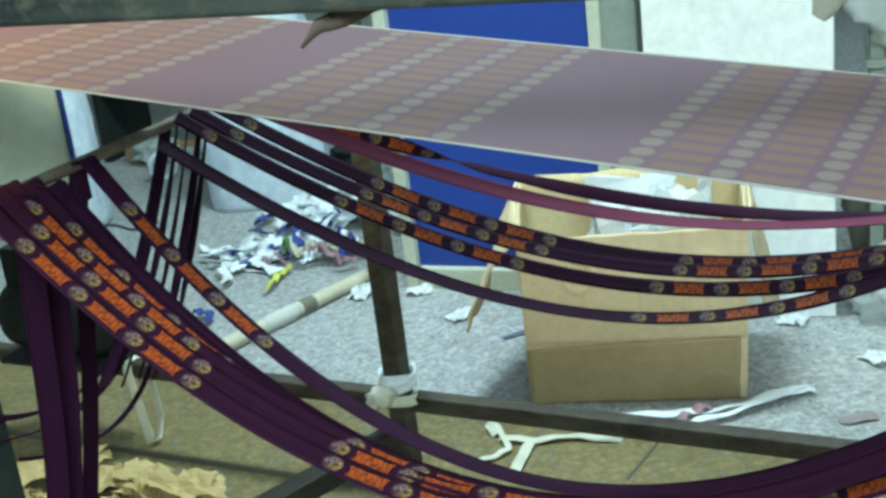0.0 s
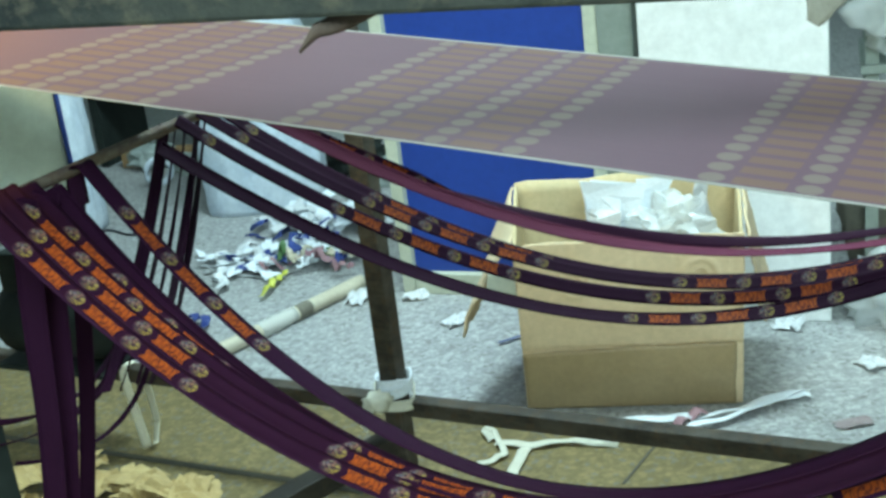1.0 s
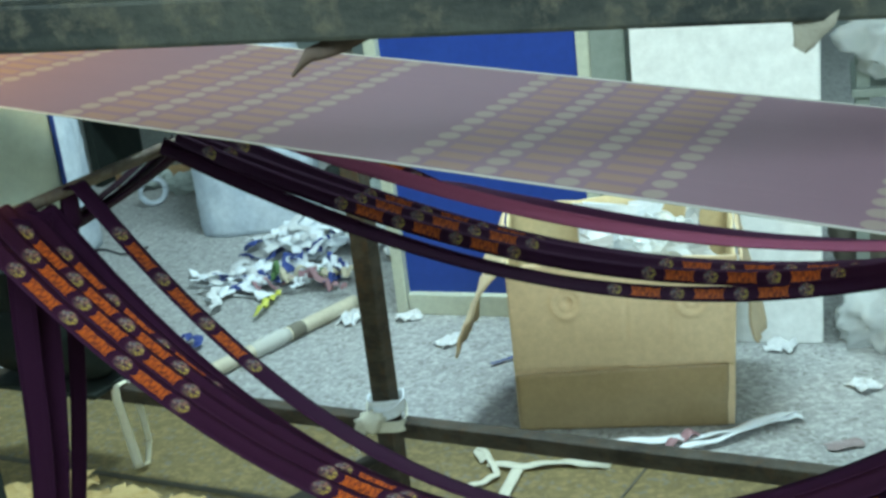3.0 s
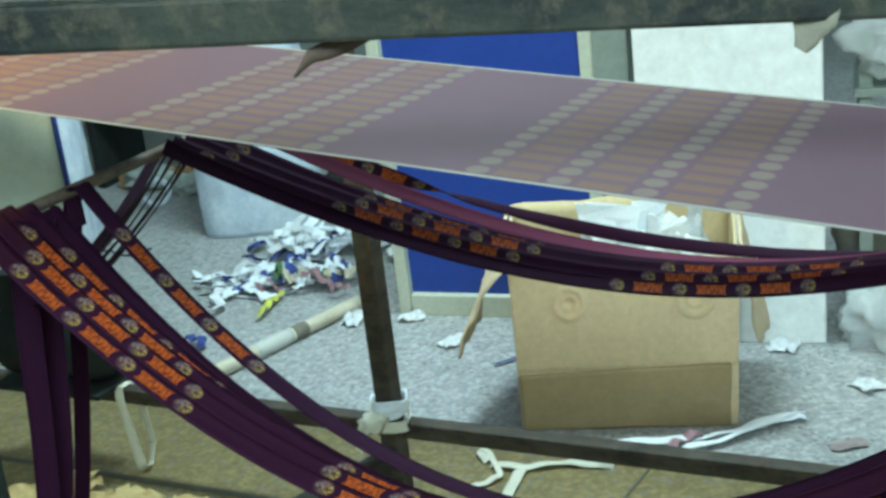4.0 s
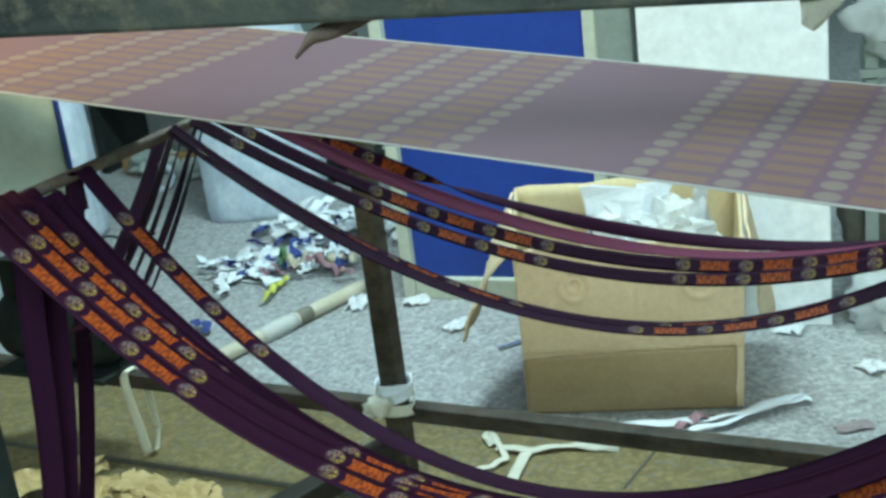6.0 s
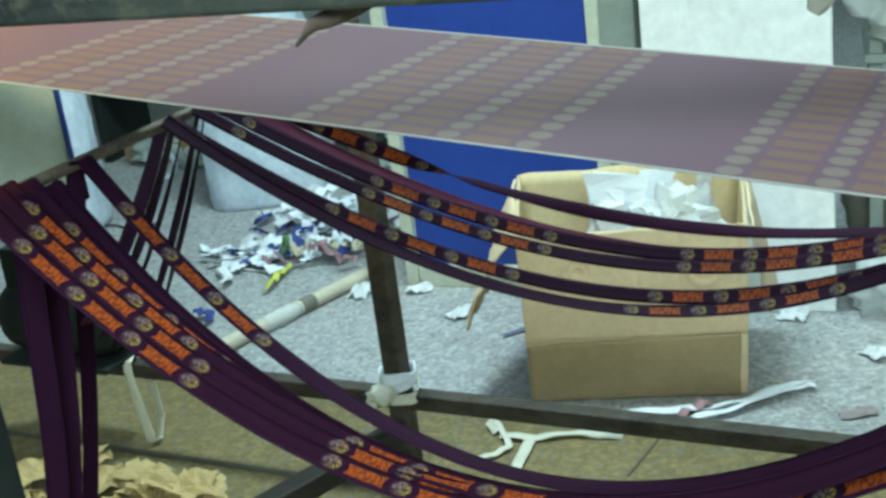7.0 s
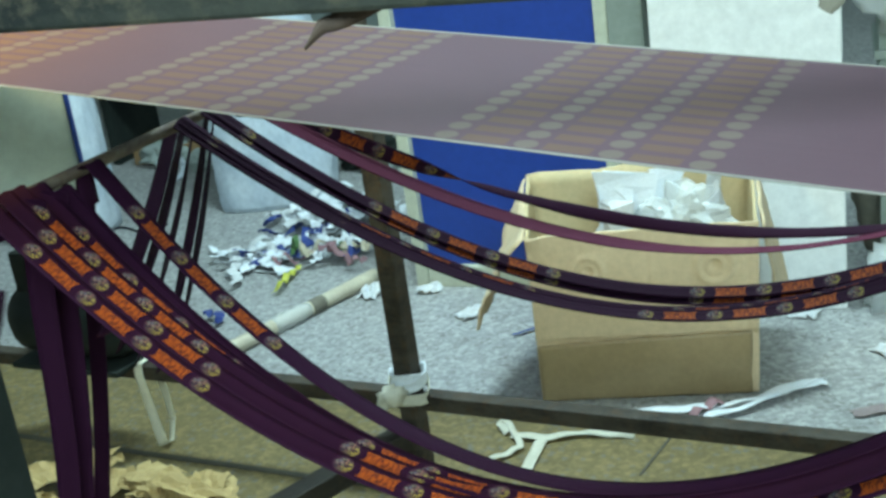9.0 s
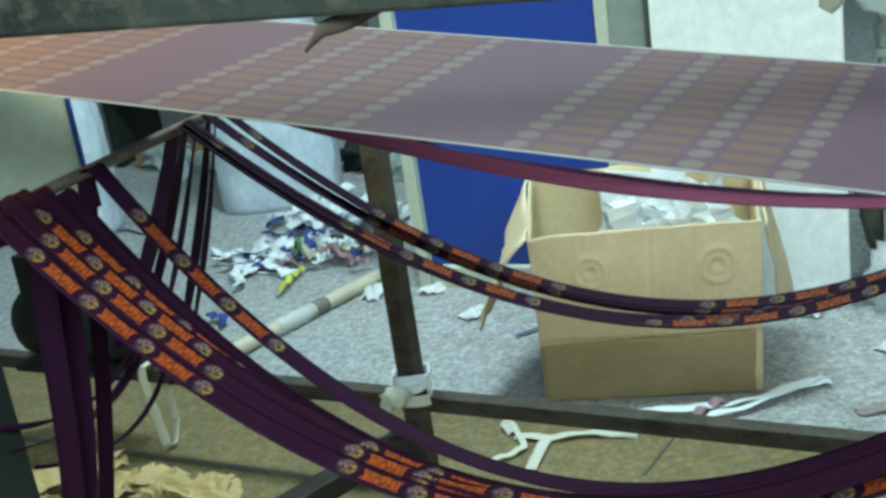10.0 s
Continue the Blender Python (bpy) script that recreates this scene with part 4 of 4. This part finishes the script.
in_box("paper_scrap", 0.400, 0.18, 0.315, crushed_sheet(0.07, 0.135, 2, 5), MAT["white"], "folded white paper scrap in the cardboard box", "paper", turn=-12)
in_box("waste_fill", 0.228, 0.165, 0.15, crumple(0.19, (1.0, 0.68, 0.75), 0.25, 2.5, 6), MAT["white"], "packed paper waste filling the cardboard box", "waste")


# ---- sacks at the back ----
def sack(x, y, r, h, seed, label):
    thing = tagged(empty("woven_sack", pose(x, y, 0.002)), label, "sack", group="sacks at the back")
    bm = bmesh.new()
    rings, n = [], 72
    for i in range(41):
        f = i / 40
        rr = r * (0.99 + 0.04 * math.sin(math.pi * min(1, f * 1.2)) - 0.30 * max(0, f - 0.8) - 0.5 * max(0, 0.05 - f))
        ring = []
        for j in range(n):
            a = 2 * math.pi * j / n
            box = (abs(math.cos(a)) ** 3 + abs(math.sin(a)) ** 3) ** (-1 / 3)
            c, e = math.cos(a), math.sin(a)
            k = rr * box * (1 + 0.05 * noise.noise(Vector((c * 1.4, e * 1.4, f * 2 + seed))))
            k += 0.010 * abs(noise.noise(Vector((c * 4 + f * 3, e * 4, f * 7 + seed)))) + 0.005 * noise.noise(Vector((c * 11, e * 11, f * 16 + seed)))
            ring.append(bm.verts.new((c * k, e * k * 0.7, f * h)))
        rings.append(ring)
    for r0, r1 in zip(rings, rings[1:]):
        for j in range(n):
            bm.faces.new((r0[j], r0[(j + 1) % n], r1[(j + 1) % n], r1[j]))
    bm.faces.new(rings[0]), bm.faces.new(rings[-1])
    part("body", bm, MAT["sack"], thing, smooth=True)
    hem = [Vector((r * 0.72 * math.cos(a), r * 0.46 * math.sin(a), h + 0.010)) for a in (2 * math.pi * i / 32 for i in range(33))]
    part("hem", band(hem, Vector((0, 0, 1)), 0.03, thick=0.004), MAT["sack"], thing, "folded hem round the mouth", True)
    return thing


sack(-0.585, 4.18, 0.214, 0.72, 1, "plump white woven plastic sack on the floor")
sack(-1.335, 4.10, 0.168, 0.95, 2, "tall white woven plastic sack on the floor")


# ---- loose ribbons and scraps on the floor ----
def strip(name, pts, width, material, label, across=(0, 0, 1), turns=(0, 0), category="ribbon", group=""):
    bm = band(pts, rolled(pts, across, turns), width, thick=0.0012, curl=0.04)
    return tagged(part(name, bm, material, None, label, True), category=category, group=group)


def wander(x, y, heading, length, bendy, seed, z=0.004, hump=0.0, n=24):
    """Points of a ribbon lying loosely on the floor."""
    pts, a = [], heading
    p = Vector((x, y, z))
    for i in range(n + 1):
        f = i / n
        pts.append(p + Vector((0, 0, hump * abs(noise.noise(Vector((f * 4, seed, 0.3)))) * 2)))
        a += bendy * noise.noise(Vector((f * 3.3, seed * 1.7, 0)))
        p = p + Vector((math.cos(a), math.sin(a), 0)) * (length / n)
    return pts


def scrap_pile():
    rnd = random.Random(4)
    thing = tagged(empty("ribbon_pile"), "heap of white and blue ribbon offcuts on the floor", "offcuts")
    for i in range(76):
        f = rnd.random()
        cx, cy = (-0.41 + rnd.gauss(0, 0.11), 3.70 + rnd.gauss(0, 0.12)) if f < 0.72 else (-0.60 + rnd.gauss(0, 0.05), 3.50 + rnd.gauss(0, 0.05))
        top = 0.085 * math.exp(-((cx + 0.41) ** 2 + (cy - 3.72) ** 2) / 0.03) * rnd.uniform(0.2, 1.0)
        pts = wander(cx, cy, rnd.uniform(0, 6.3), rnd.uniform(0.07, 0.21), 0.32, i, 0.012 + top, 0.014)
        flat = rnd.uniform(70, 110)
        part("offcut", band(pts, rolled(pts, (0, 0, 1), (flat, flat + rnd.uniform(-28, 28), flat + rnd.uniform(-20, 20))), rnd.choice((0.050, 0.042, 0.030)), thick=0.0012, curl=0.05),
             MAT[rnd.choice(("bright_white", "white", "bright_white", "bright_white", "white", "bright_white", "white", "bright_white", "blue_rib"))], thing, smooth=True)
    return thing


scrap_pile()


def colour_pile():
    rnd = random.Random(9)
    thing = tagged(empty("ribbon_scraps"), "tangled blue, green and pink ribbon scraps on the floor", "offcuts")
    for i in range(26):
        pts = wander(-0.345 + rnd.gauss(0, 0.055), 3.40 + rnd.gauss(0, 0.05), rnd.uniform(0, 6.3), rnd.uniform(0.06, 0.16), 1.0, i + 50, 0.012 + rnd.uniform(0, 0.03), 0.03)
        part("scrap", band(pts, rolled(pts, (0, 0, 1), (rnd.uniform(30, 120), rnd.uniform(30, 120))), 0.018, thick=0.0012), MAT[rnd.choice(("blue_rib", "green_rib", "pink_rib", "bright_white", "tube"))], thing, smooth=True)
    return thing


colour_pile()


def card_tube():
    a, b = Vector((-0.64, 2.725, 0.021)), Vector((-0.225, 3.172, 0.021))
    thing = tagged(empty("cardboard_tube"), "pale cardboard tube with clear tape lying on the floor", "tube")
    part("core", pipe([a.lerp(b, i / 12) for i in range(13)], 0.020, 20), MAT["tube"], thing, smooth=True)
    part("tape_wrap", pipe([a.lerp(b, 0.58 + i * 0.02) for i in range(5)], [0.0207, 0.0213, 0.0210, 0.0215, 0.0207], 20), MAT["grey_scrap"], thing, "dull tape wrap", True)
    part("film_wrap", pipe([a.lerp(b, 0.36 + i * 0.03) for i in range(8)], [0.021, 0.025, 0.022, 0.027, 0.023, 0.026, 0.022, 0.021], 14), MAT["film"], thing, "loose clear film", True)
    return thing


card_tube()
strip("yellow_ribbon", wander(-0.52, 3.17, 0.55, 0.19, 0.4, 3, 0.012, 0.02), 0.02, MAT["yellow_rib"], "yellow-green ribbon scrap beside the tube", turns=(70, 110, 80))
strip("blue_ribbon", wander(-0.66, 2.99, 0.7, 0.10, 0.5, 8, 0.012, 0.02), 0.026, MAT["blue_rib"], "short blue ribbon scrap on the floor", turns=(80, 100))
strip("white_ribbon", wander(-0.60, 3.40, -0.45, 0.20, 0.3, 12, 0.006), 0.014, MAT["white"], "narrow white ribbon tail on the floor", turns=(80, 95))
strip("blue_ribbon", [Vector((0.119 + 0.06 * i / 6, 2.654 + 0.026 * i / 6, 0.008)) for i in range(7)], 0.014, MAT["blue_rib"], "short flat blue strip on the floor", turns=(75, 75))


def curve_strip(knots, width, material, label, turns, lift=0.016, name="white_ribbon"):
    """A ribbon on the floor through a few knots, slightly raised between them."""
    pts = []
    for a, b in zip(knots, knots[1:]):
        for i in range(8):
            f = i / 8
            pts.append(Vector((a[0] + (b[0] - a[0]) * f, a[1] + (b[1] - a[1]) * f, 0.010 + lift * math.sin(math.pi * f) ** 2)))
    pts.append(Vector((*knots[-1], 0.010)))
    for _ in range(3):
        pts = [pts[0]] + [(pts[i - 1] + pts[i] * 2 + pts[i + 1]) / 4 for i in range(1, len(pts) - 1)] + [pts[-1]]
    return strip(name, pts, width, material, label, turns=turns)


curve_strip(((0.060, 2.163), (0.048, 2.207), (0.065, 2.212), (0.075, 2.159), (0.084, 2.099), (0.053, 2.076), (0.006, 2.059)), 0.015, MAT["ivory"], "ivory ribbon end folded on the floor", (60, 95, 70, 85, 90), 0.006)
curve_strip(((0.069, 2.151), (0.137, 2.118), (0.206, 2.122), (0.260, 2.102), (0.308, 2.082)), 0.022, MAT["ivory"], "twisted ivory ribbon lying on the floor", (88, 92, 80, 110, 140), 0.005)
curve_strip(((0.127, 2.116), (0.109, 2.072), (0.085, 2.011)), 0.024, MAT["ivory"], "ivory ribbon end on the floor", (88, 92), 0.003)
curve_strip(((0.320, 2.176), (0.421, 2.159), (0.501, 2.151), (0.585, 2.161), (0.666, 2.195), (0.729, 2.208)), 0.026, MAT["bright_white"], "long white ribbon lying beside the box", (88, 92, 70, 100, 60), 0.006)
curve_strip(((0.440, 2.114), (0.529, 2.127), (0.620, 2.161), (0.700, 2.190), (0.728, 2.187)), 0.022, MAT["bright_white"], "long white ribbon lying beside the box", (95, 80, 60, 90, 90), 0.006)
curve_strip(((0.429, 2.117), (0.465, 2.146), (0.507, 2.164)), 0.024, MAT["pink_rib"], "dull pink ribbon crossing the white ones", (80, 100), 0.018, "pink_ribbon")
for i, (x, y, w, d, label) in enumerate(((-0.076, 3.04, 0.07, 0.05, "small white paper scrap on the floor"), (0.03, 2.83, 0.08, 0.05, "small white paper scrap on the floor"), (-0.235, 3.09, 0.11, 0.06, "crumpled white cloth scrap by the tube"),
                                         (0.90, 2.30, 0.06, 0.05, "small white paper scrap on the floor"), (0.80, 2.55, 0.07, 0.05, "small white paper scrap on the floor"), (0.77, 2.06, 0.07, 0.035, "faded pink scrap trodden on the floor"))):
    ob = part("paper_scrap" if i < 5 else "pink_scrap", torn_sheet(w, d, i + 1, 0.016 if i < 5 else 0.003), MAT["white" if i < 5 else "faded"], None, label)
    ob.matrix_basis = pose(x, y, 0.0015, 0, 0, 37 * i)
    tagged(ob, category="scrap")


# ---- cloth ties on the frame ----
def cloth_tie():
    thing = tagged(empty("cloth_tie", pose(-0.113, 2.022, -0.03)), "white cloth strip knotted round the post", "tie")
    for k, (z, tilt, r) in enumerate(((0.255, 0.014, 0.030), (0.240, -0.012, 0.032), (0.265, 0.006, 0.029))):
        pts = [Vector((r * 1.1 * math.copysign(abs(math.cos(a)) ** 0.6, math.cos(a)), r * 1.1 * math.copysign(abs(math.sin(a)) ** 0.6, math.sin(a)), z + tilt * math.cos(a + k))) for a in (2 * math.pi * i / 32 for i in range(33))]
        part("wrap", band(pts, Vector((0, 0, 1)), 0.022, thick=0.003, curl=0.15), MAT["ivory" if k == 1 else "bright_white"], thing, smooth=True)
    knot = crumple(0.024, (1.2, 0.8, 0.9), 0.5, 2.5, 3, 3)
    bmesh.ops.translate(knot, vec=(-0.032, -0.038, 0.245), verts=knot.verts)
    part("knot", knot, MAT["ivory"], thing, smooth=True)
    pts = [Vector((-0.045 - 0.02 * i / 8, -0.042, 0.245 - 0.05 * (i / 8) ** 1.5)) for i in range(9)]
    part("tail", band(pts, rolled(pts, (1, 0, 0), (20, 60)), 0.024, thick=0.002), MAT["ivory"], thing, smooth=True)
    return thing


cloth_tie()


def rail_at(s, dz=0.0):
    return RAIL_AT + Vector((0, 0, RAIL_Z + dz)) + RAIL * s


top = rail_at(-0.66, 0.019)
loop = [Vector(v) for v in ((0.020, 0.020, -0.150), (0.014, -0.002, -0.190), (0.000, -0.022, -0.188), (-0.010, -0.022, -0.09), (-0.018, -0.020, -0.02), (-0.018, -0.012, 0.003), (-0.004, 0.014, 0.003), (0.012, 0.021, -0.03), (0.018, 0.021, -0.09), (0.021, 0.020, -0.148))]
strip("cloth_strip", [top + loop[i // 6].lerp(loop[i // 6 + 1], (i % 6) / 6) for i in range(54)] + [top + loop[-1]], 0.021, MAT["pale"], "ivory cloth loop hung over the low rail", across=tuple(RAIL), turns=(20, 30, 10, 0, 0, 10), category="strip")

# ---- brown paper scraps in the front ----
def paper_litter():
    rnd = random.Random(12)
    for i in range(34):
        f, g = rnd.random(), rnd.random()
        x, y = -0.98 + 0.52 * f, 2.36 - 0.31 * f - 0.26 * g
        ob = part("brown_paper_scrap", torn_sheet(rnd.uniform(0.05, 0.15), rnd.uniform(0.04, 0.09), 40 + i, 0.02), MAT["brown_paper"], None, "torn brown wrapping paper on the floor")
        ob.matrix_basis = pose(x, y, 0.006 + 0.0012 * i, rnd.uniform(-6, 6), rnd.uniform(-6, 6), rnd.uniform(0, 360))
        tagged(ob, category="scrap", group="brown paper litter")


paper_litter()

# ---- torn tape on the beam ----
for knots, width, mat, label in ((((-0.022, 0.744, 1.088), (-0.043, 0.740, 1.081), (-0.060, 0.736, 1.077), (-0.0725, 0.731, 1.066)), 0.013, "scrap", "torn brown tape hanging from the beam"),
                                 (((0.252, 0.712, 1.075), (0.250, 0.711, 1.066), (0.246, 0.711, 1.058), (0.240, 0.710, 1.049)), 0.026, "grey_scrap", "torn grey tape hanging from the beam")):
    key = [Vector(v) for v in knots]
    pts = [key[min(i // 4, 2)].lerp(key[min(i // 4, 2) + 1], i / 4 - min(i // 4, 2)) for i in range(13)]
    bm = band(pts, rolled(pts, (0.3, -0.3, 1) if width < 0.02 else (1, 0, 0.25), (0, 25, -20)), width, thick=0.0012, curl=0.15)
    n = len(pts)
    for k, v in enumerate(bm.verts):
        i = k // 10
        v.co = pts[i] + (v.co - pts[i]) * (1.15 - 0.75 * (i / (n - 1)) ** 1.4 + 0.12 * noise.noise(v.co * 90))
    tagged(part("torn_tape", bm, MAT[mat], None, label, True), category="tape")

# ---- clutter by the pier ----
for x, y, z, r, s, seed, label in ((1.13, 2.62, 0.70, 0.15, (1.0, 0.7, 0.8), 11, "crumpled clear plastic bag on the shelf"), (1.03, 2.52, 0.075, 0.11, (1.0, 0.8, 0.9), 12, "crumpled clear plastic bag on the floor")):
    ob = part("plastic_bag", crumple(r, s, 0.45, 2.4, seed), MAT["film"], None, label, True)
    ob.matrix_basis = pose(x, y, z)
    tagged(ob, category="bag")
shelf = tagged(empty("storage_rack", pose(1.02, 2.66, 0, 0, 0, -20)), "grey-green painted storage rack beside the pier", "rack")
for x in (0.02, 0.5):
    for y in (0.02, 0.3):
        part("upright", slab((0.03, 0.03, 1.4), (x, y, 0.7), bevel=0.002), MAT["jamb"], shelf)
for z in (0.57, 1.0):
    part("shelf_board", slab((0.53, 0.35, 0.02), (0.26, 0.16, z), bevel=0.002), MAT["jamb"], shelf)
dark_bin = part("dark_bag", crumple(0.14, (0.8, 0.7, 1.4), 0.3, 2.0, 15), MAT["olive_dark"], None, "dark cloth bag standing beside the pier", True)
dark_bin.matrix_basis = pose(1.12, 2.75, 0.19)
tagged(dark_bin, category="bag")


# ---- motor shape on the rail, added to fill a dark area ----
def motor_shape():
    thing = tagged(empty("motor_stand_in", pose(-0.775, 2.391, RAIL_Z + 0.017, 0, 0, -28)), "dark green motor shape on the low rail, filling a dark area", "motor")
    part("foot_plate", slab((0.30, 0.16, 0.012), (-0.05, 0, 0.006), bevel=0.002), MAT["dark"], thing)
    part("housing", pipe([Vector((-0.20 + 0.03 * i, 0, 0.10)) for i in range(11)], [0.06, 0.083, 0.086, 0.083, 0.086, 0.083, 0.086, 0.083, 0.086, 0.083, 0.06], 20), MAT["dark"], thing, smooth=True)
    part("terminal_box", slab((0.20, 0.10, 0.09), (-0.06, 0, 0.215), bevel=0.006), MAT["dark"], thing)
    part("shaft", pipe([Vector((0.10 + 0.01 * i, 0, 0.10)) for i in range(6)], 0.012, 12), MAT["rod"], thing, smooth=True)
    return thing


motor_shape()

# ---- the dim back of the room ----
def dark_cabinet():
    thing = tagged(empty("metal_cabinet", pose(-1.42, 5.05, 0, 0, 0, -20)), "dark metal cabinet at the dim back wall", "cabinet")
    part("body", slab((0.62, 0.4, 0.75), (0.31, 0.2, 0.70), bevel=0.006), MAT["dark"], thing)
    for x in (0.03, 0.59):
        part("leg", slab((0.04, 0.36, 0.324), (x, 0.2, 0.162), bevel=0.004), MAT["dark"], thing)
    return thing


dark_cabinet()
plank = part("wood_plank", slab((0.5, 0.05, 0.08), (0, 0, 0.04), bevel=0.004), MAT["wood"], None, "brown wooden plank lying at the back")
plank.matrix_basis = pose(-1.05, 4.95, 0.001, 0, 0, -18)
tagged(plank, category="plank")
ring = tagged(part("white_roll", pipe([Vector((math.cos(a) * 0.05, 0.0, 0.055 + math.sin(a) * 0.05)) for a in (2 * math.pi * i / 24 for i in range(25))], 0.012, 8), MAT["sack"], None, "white tape ring standing on the floor", True), category="roll")
ring.matrix_basis = pose(-1.06, 4.62, 0.007, 0, 0, 20)
for i, (x, y, r, mat) in enumerate(((-1.14, 4.95, 0.09, "dim_wall"), (-0.95, 4.78, 0.07, "dim_wall"), (-0.26, 4.45, 0.11, "dark"), (-0.15, 4.25, 0.08, "dim_wall"), (-0.80, 4.75, 0.06, "sack"))):
    ob = part("crumpled_cloth", crumple(r, (1.2, 0.9, 0.7), 0.5, 2.2, 30 + i), MAT[mat], None, "crumpled cloth lying on the floor at the back", True)
    ob.matrix_basis = pose(x, y, r * 0.5)
    tagged(ob, category="cloth")
cable = [Vector((-1.22 + 0.03 * i, 4.02 + 0.05 * math.sin(i * 0.8), 0.006)) for i in range(9)]
tagged(part("power_cable", pipe(cable, 0.004, 8), MAT["wire"], None, "dark cable lying on the floor", True), category="cable")
strut = tagged(empty("white_trestle", pose(-0.19, 3.45, 0, 0, 0, -20)), "white painted trestle standing behind the panel", "trestle")
part("leg", slab((0.035, 0.03, 0.86), (0.0, 0, 0.43), bevel=0.003), MAT["wall"], strut)
part("brace", bar((0.03, 0.02, 0.74), (0.14, 0.02, 0.84), 0.03, 0.02, 0.002), MAT["frame"], strut)
part("leg", slab((0.035, 0.03, 0.86), (0.14, 0.03, 0.43), bevel=0.003), MAT["frame"], strut)


# ---- things that move ----
def motions():
    shifts = ((0, -2.06), (1, -1.14), (2.5, 0.18), (4.5, 1.94), (5.5, 2.85), (7.5, 4.76), (8, 5.22), (9, 6.14), (10, 7.0))
    base = Matrix((PAPER_U, PAPER_V, PAPER_U.cross(PAPER_V))).transposed().to_4x4()
    rows = []
    for t, u in shifts:
        m = base.copy()
        m.translation = PAPER_O + PAPER_U * (u * L)
        rows.append((t, m))
    walk(paper, rows)
    for ob, keys in swinging:
        walk(ob, [(t, pose(*at, *turn)) for t, at, turn in keys])
    for k, ob in enumerate(loops):
        # shift that takes the loops past the left edge of the camera's view
        drawn = (-0.30, 0.0, 0.04)
        walk(ob, [(t, pose(*(drawn[j] * f for j in range(3)))) for t, f in ((0, 0.0), (1.5, 0.0), (1.7, 1.0), (8.6, 1.0), (9.4 + 0.1 * k, 0.10), (10, 0.0))])
    for ob, at, keys in slack:
        walk(ob, [(t, pose(*at, 0, ry, rz)) for t, ry, rz in keys])


motions()
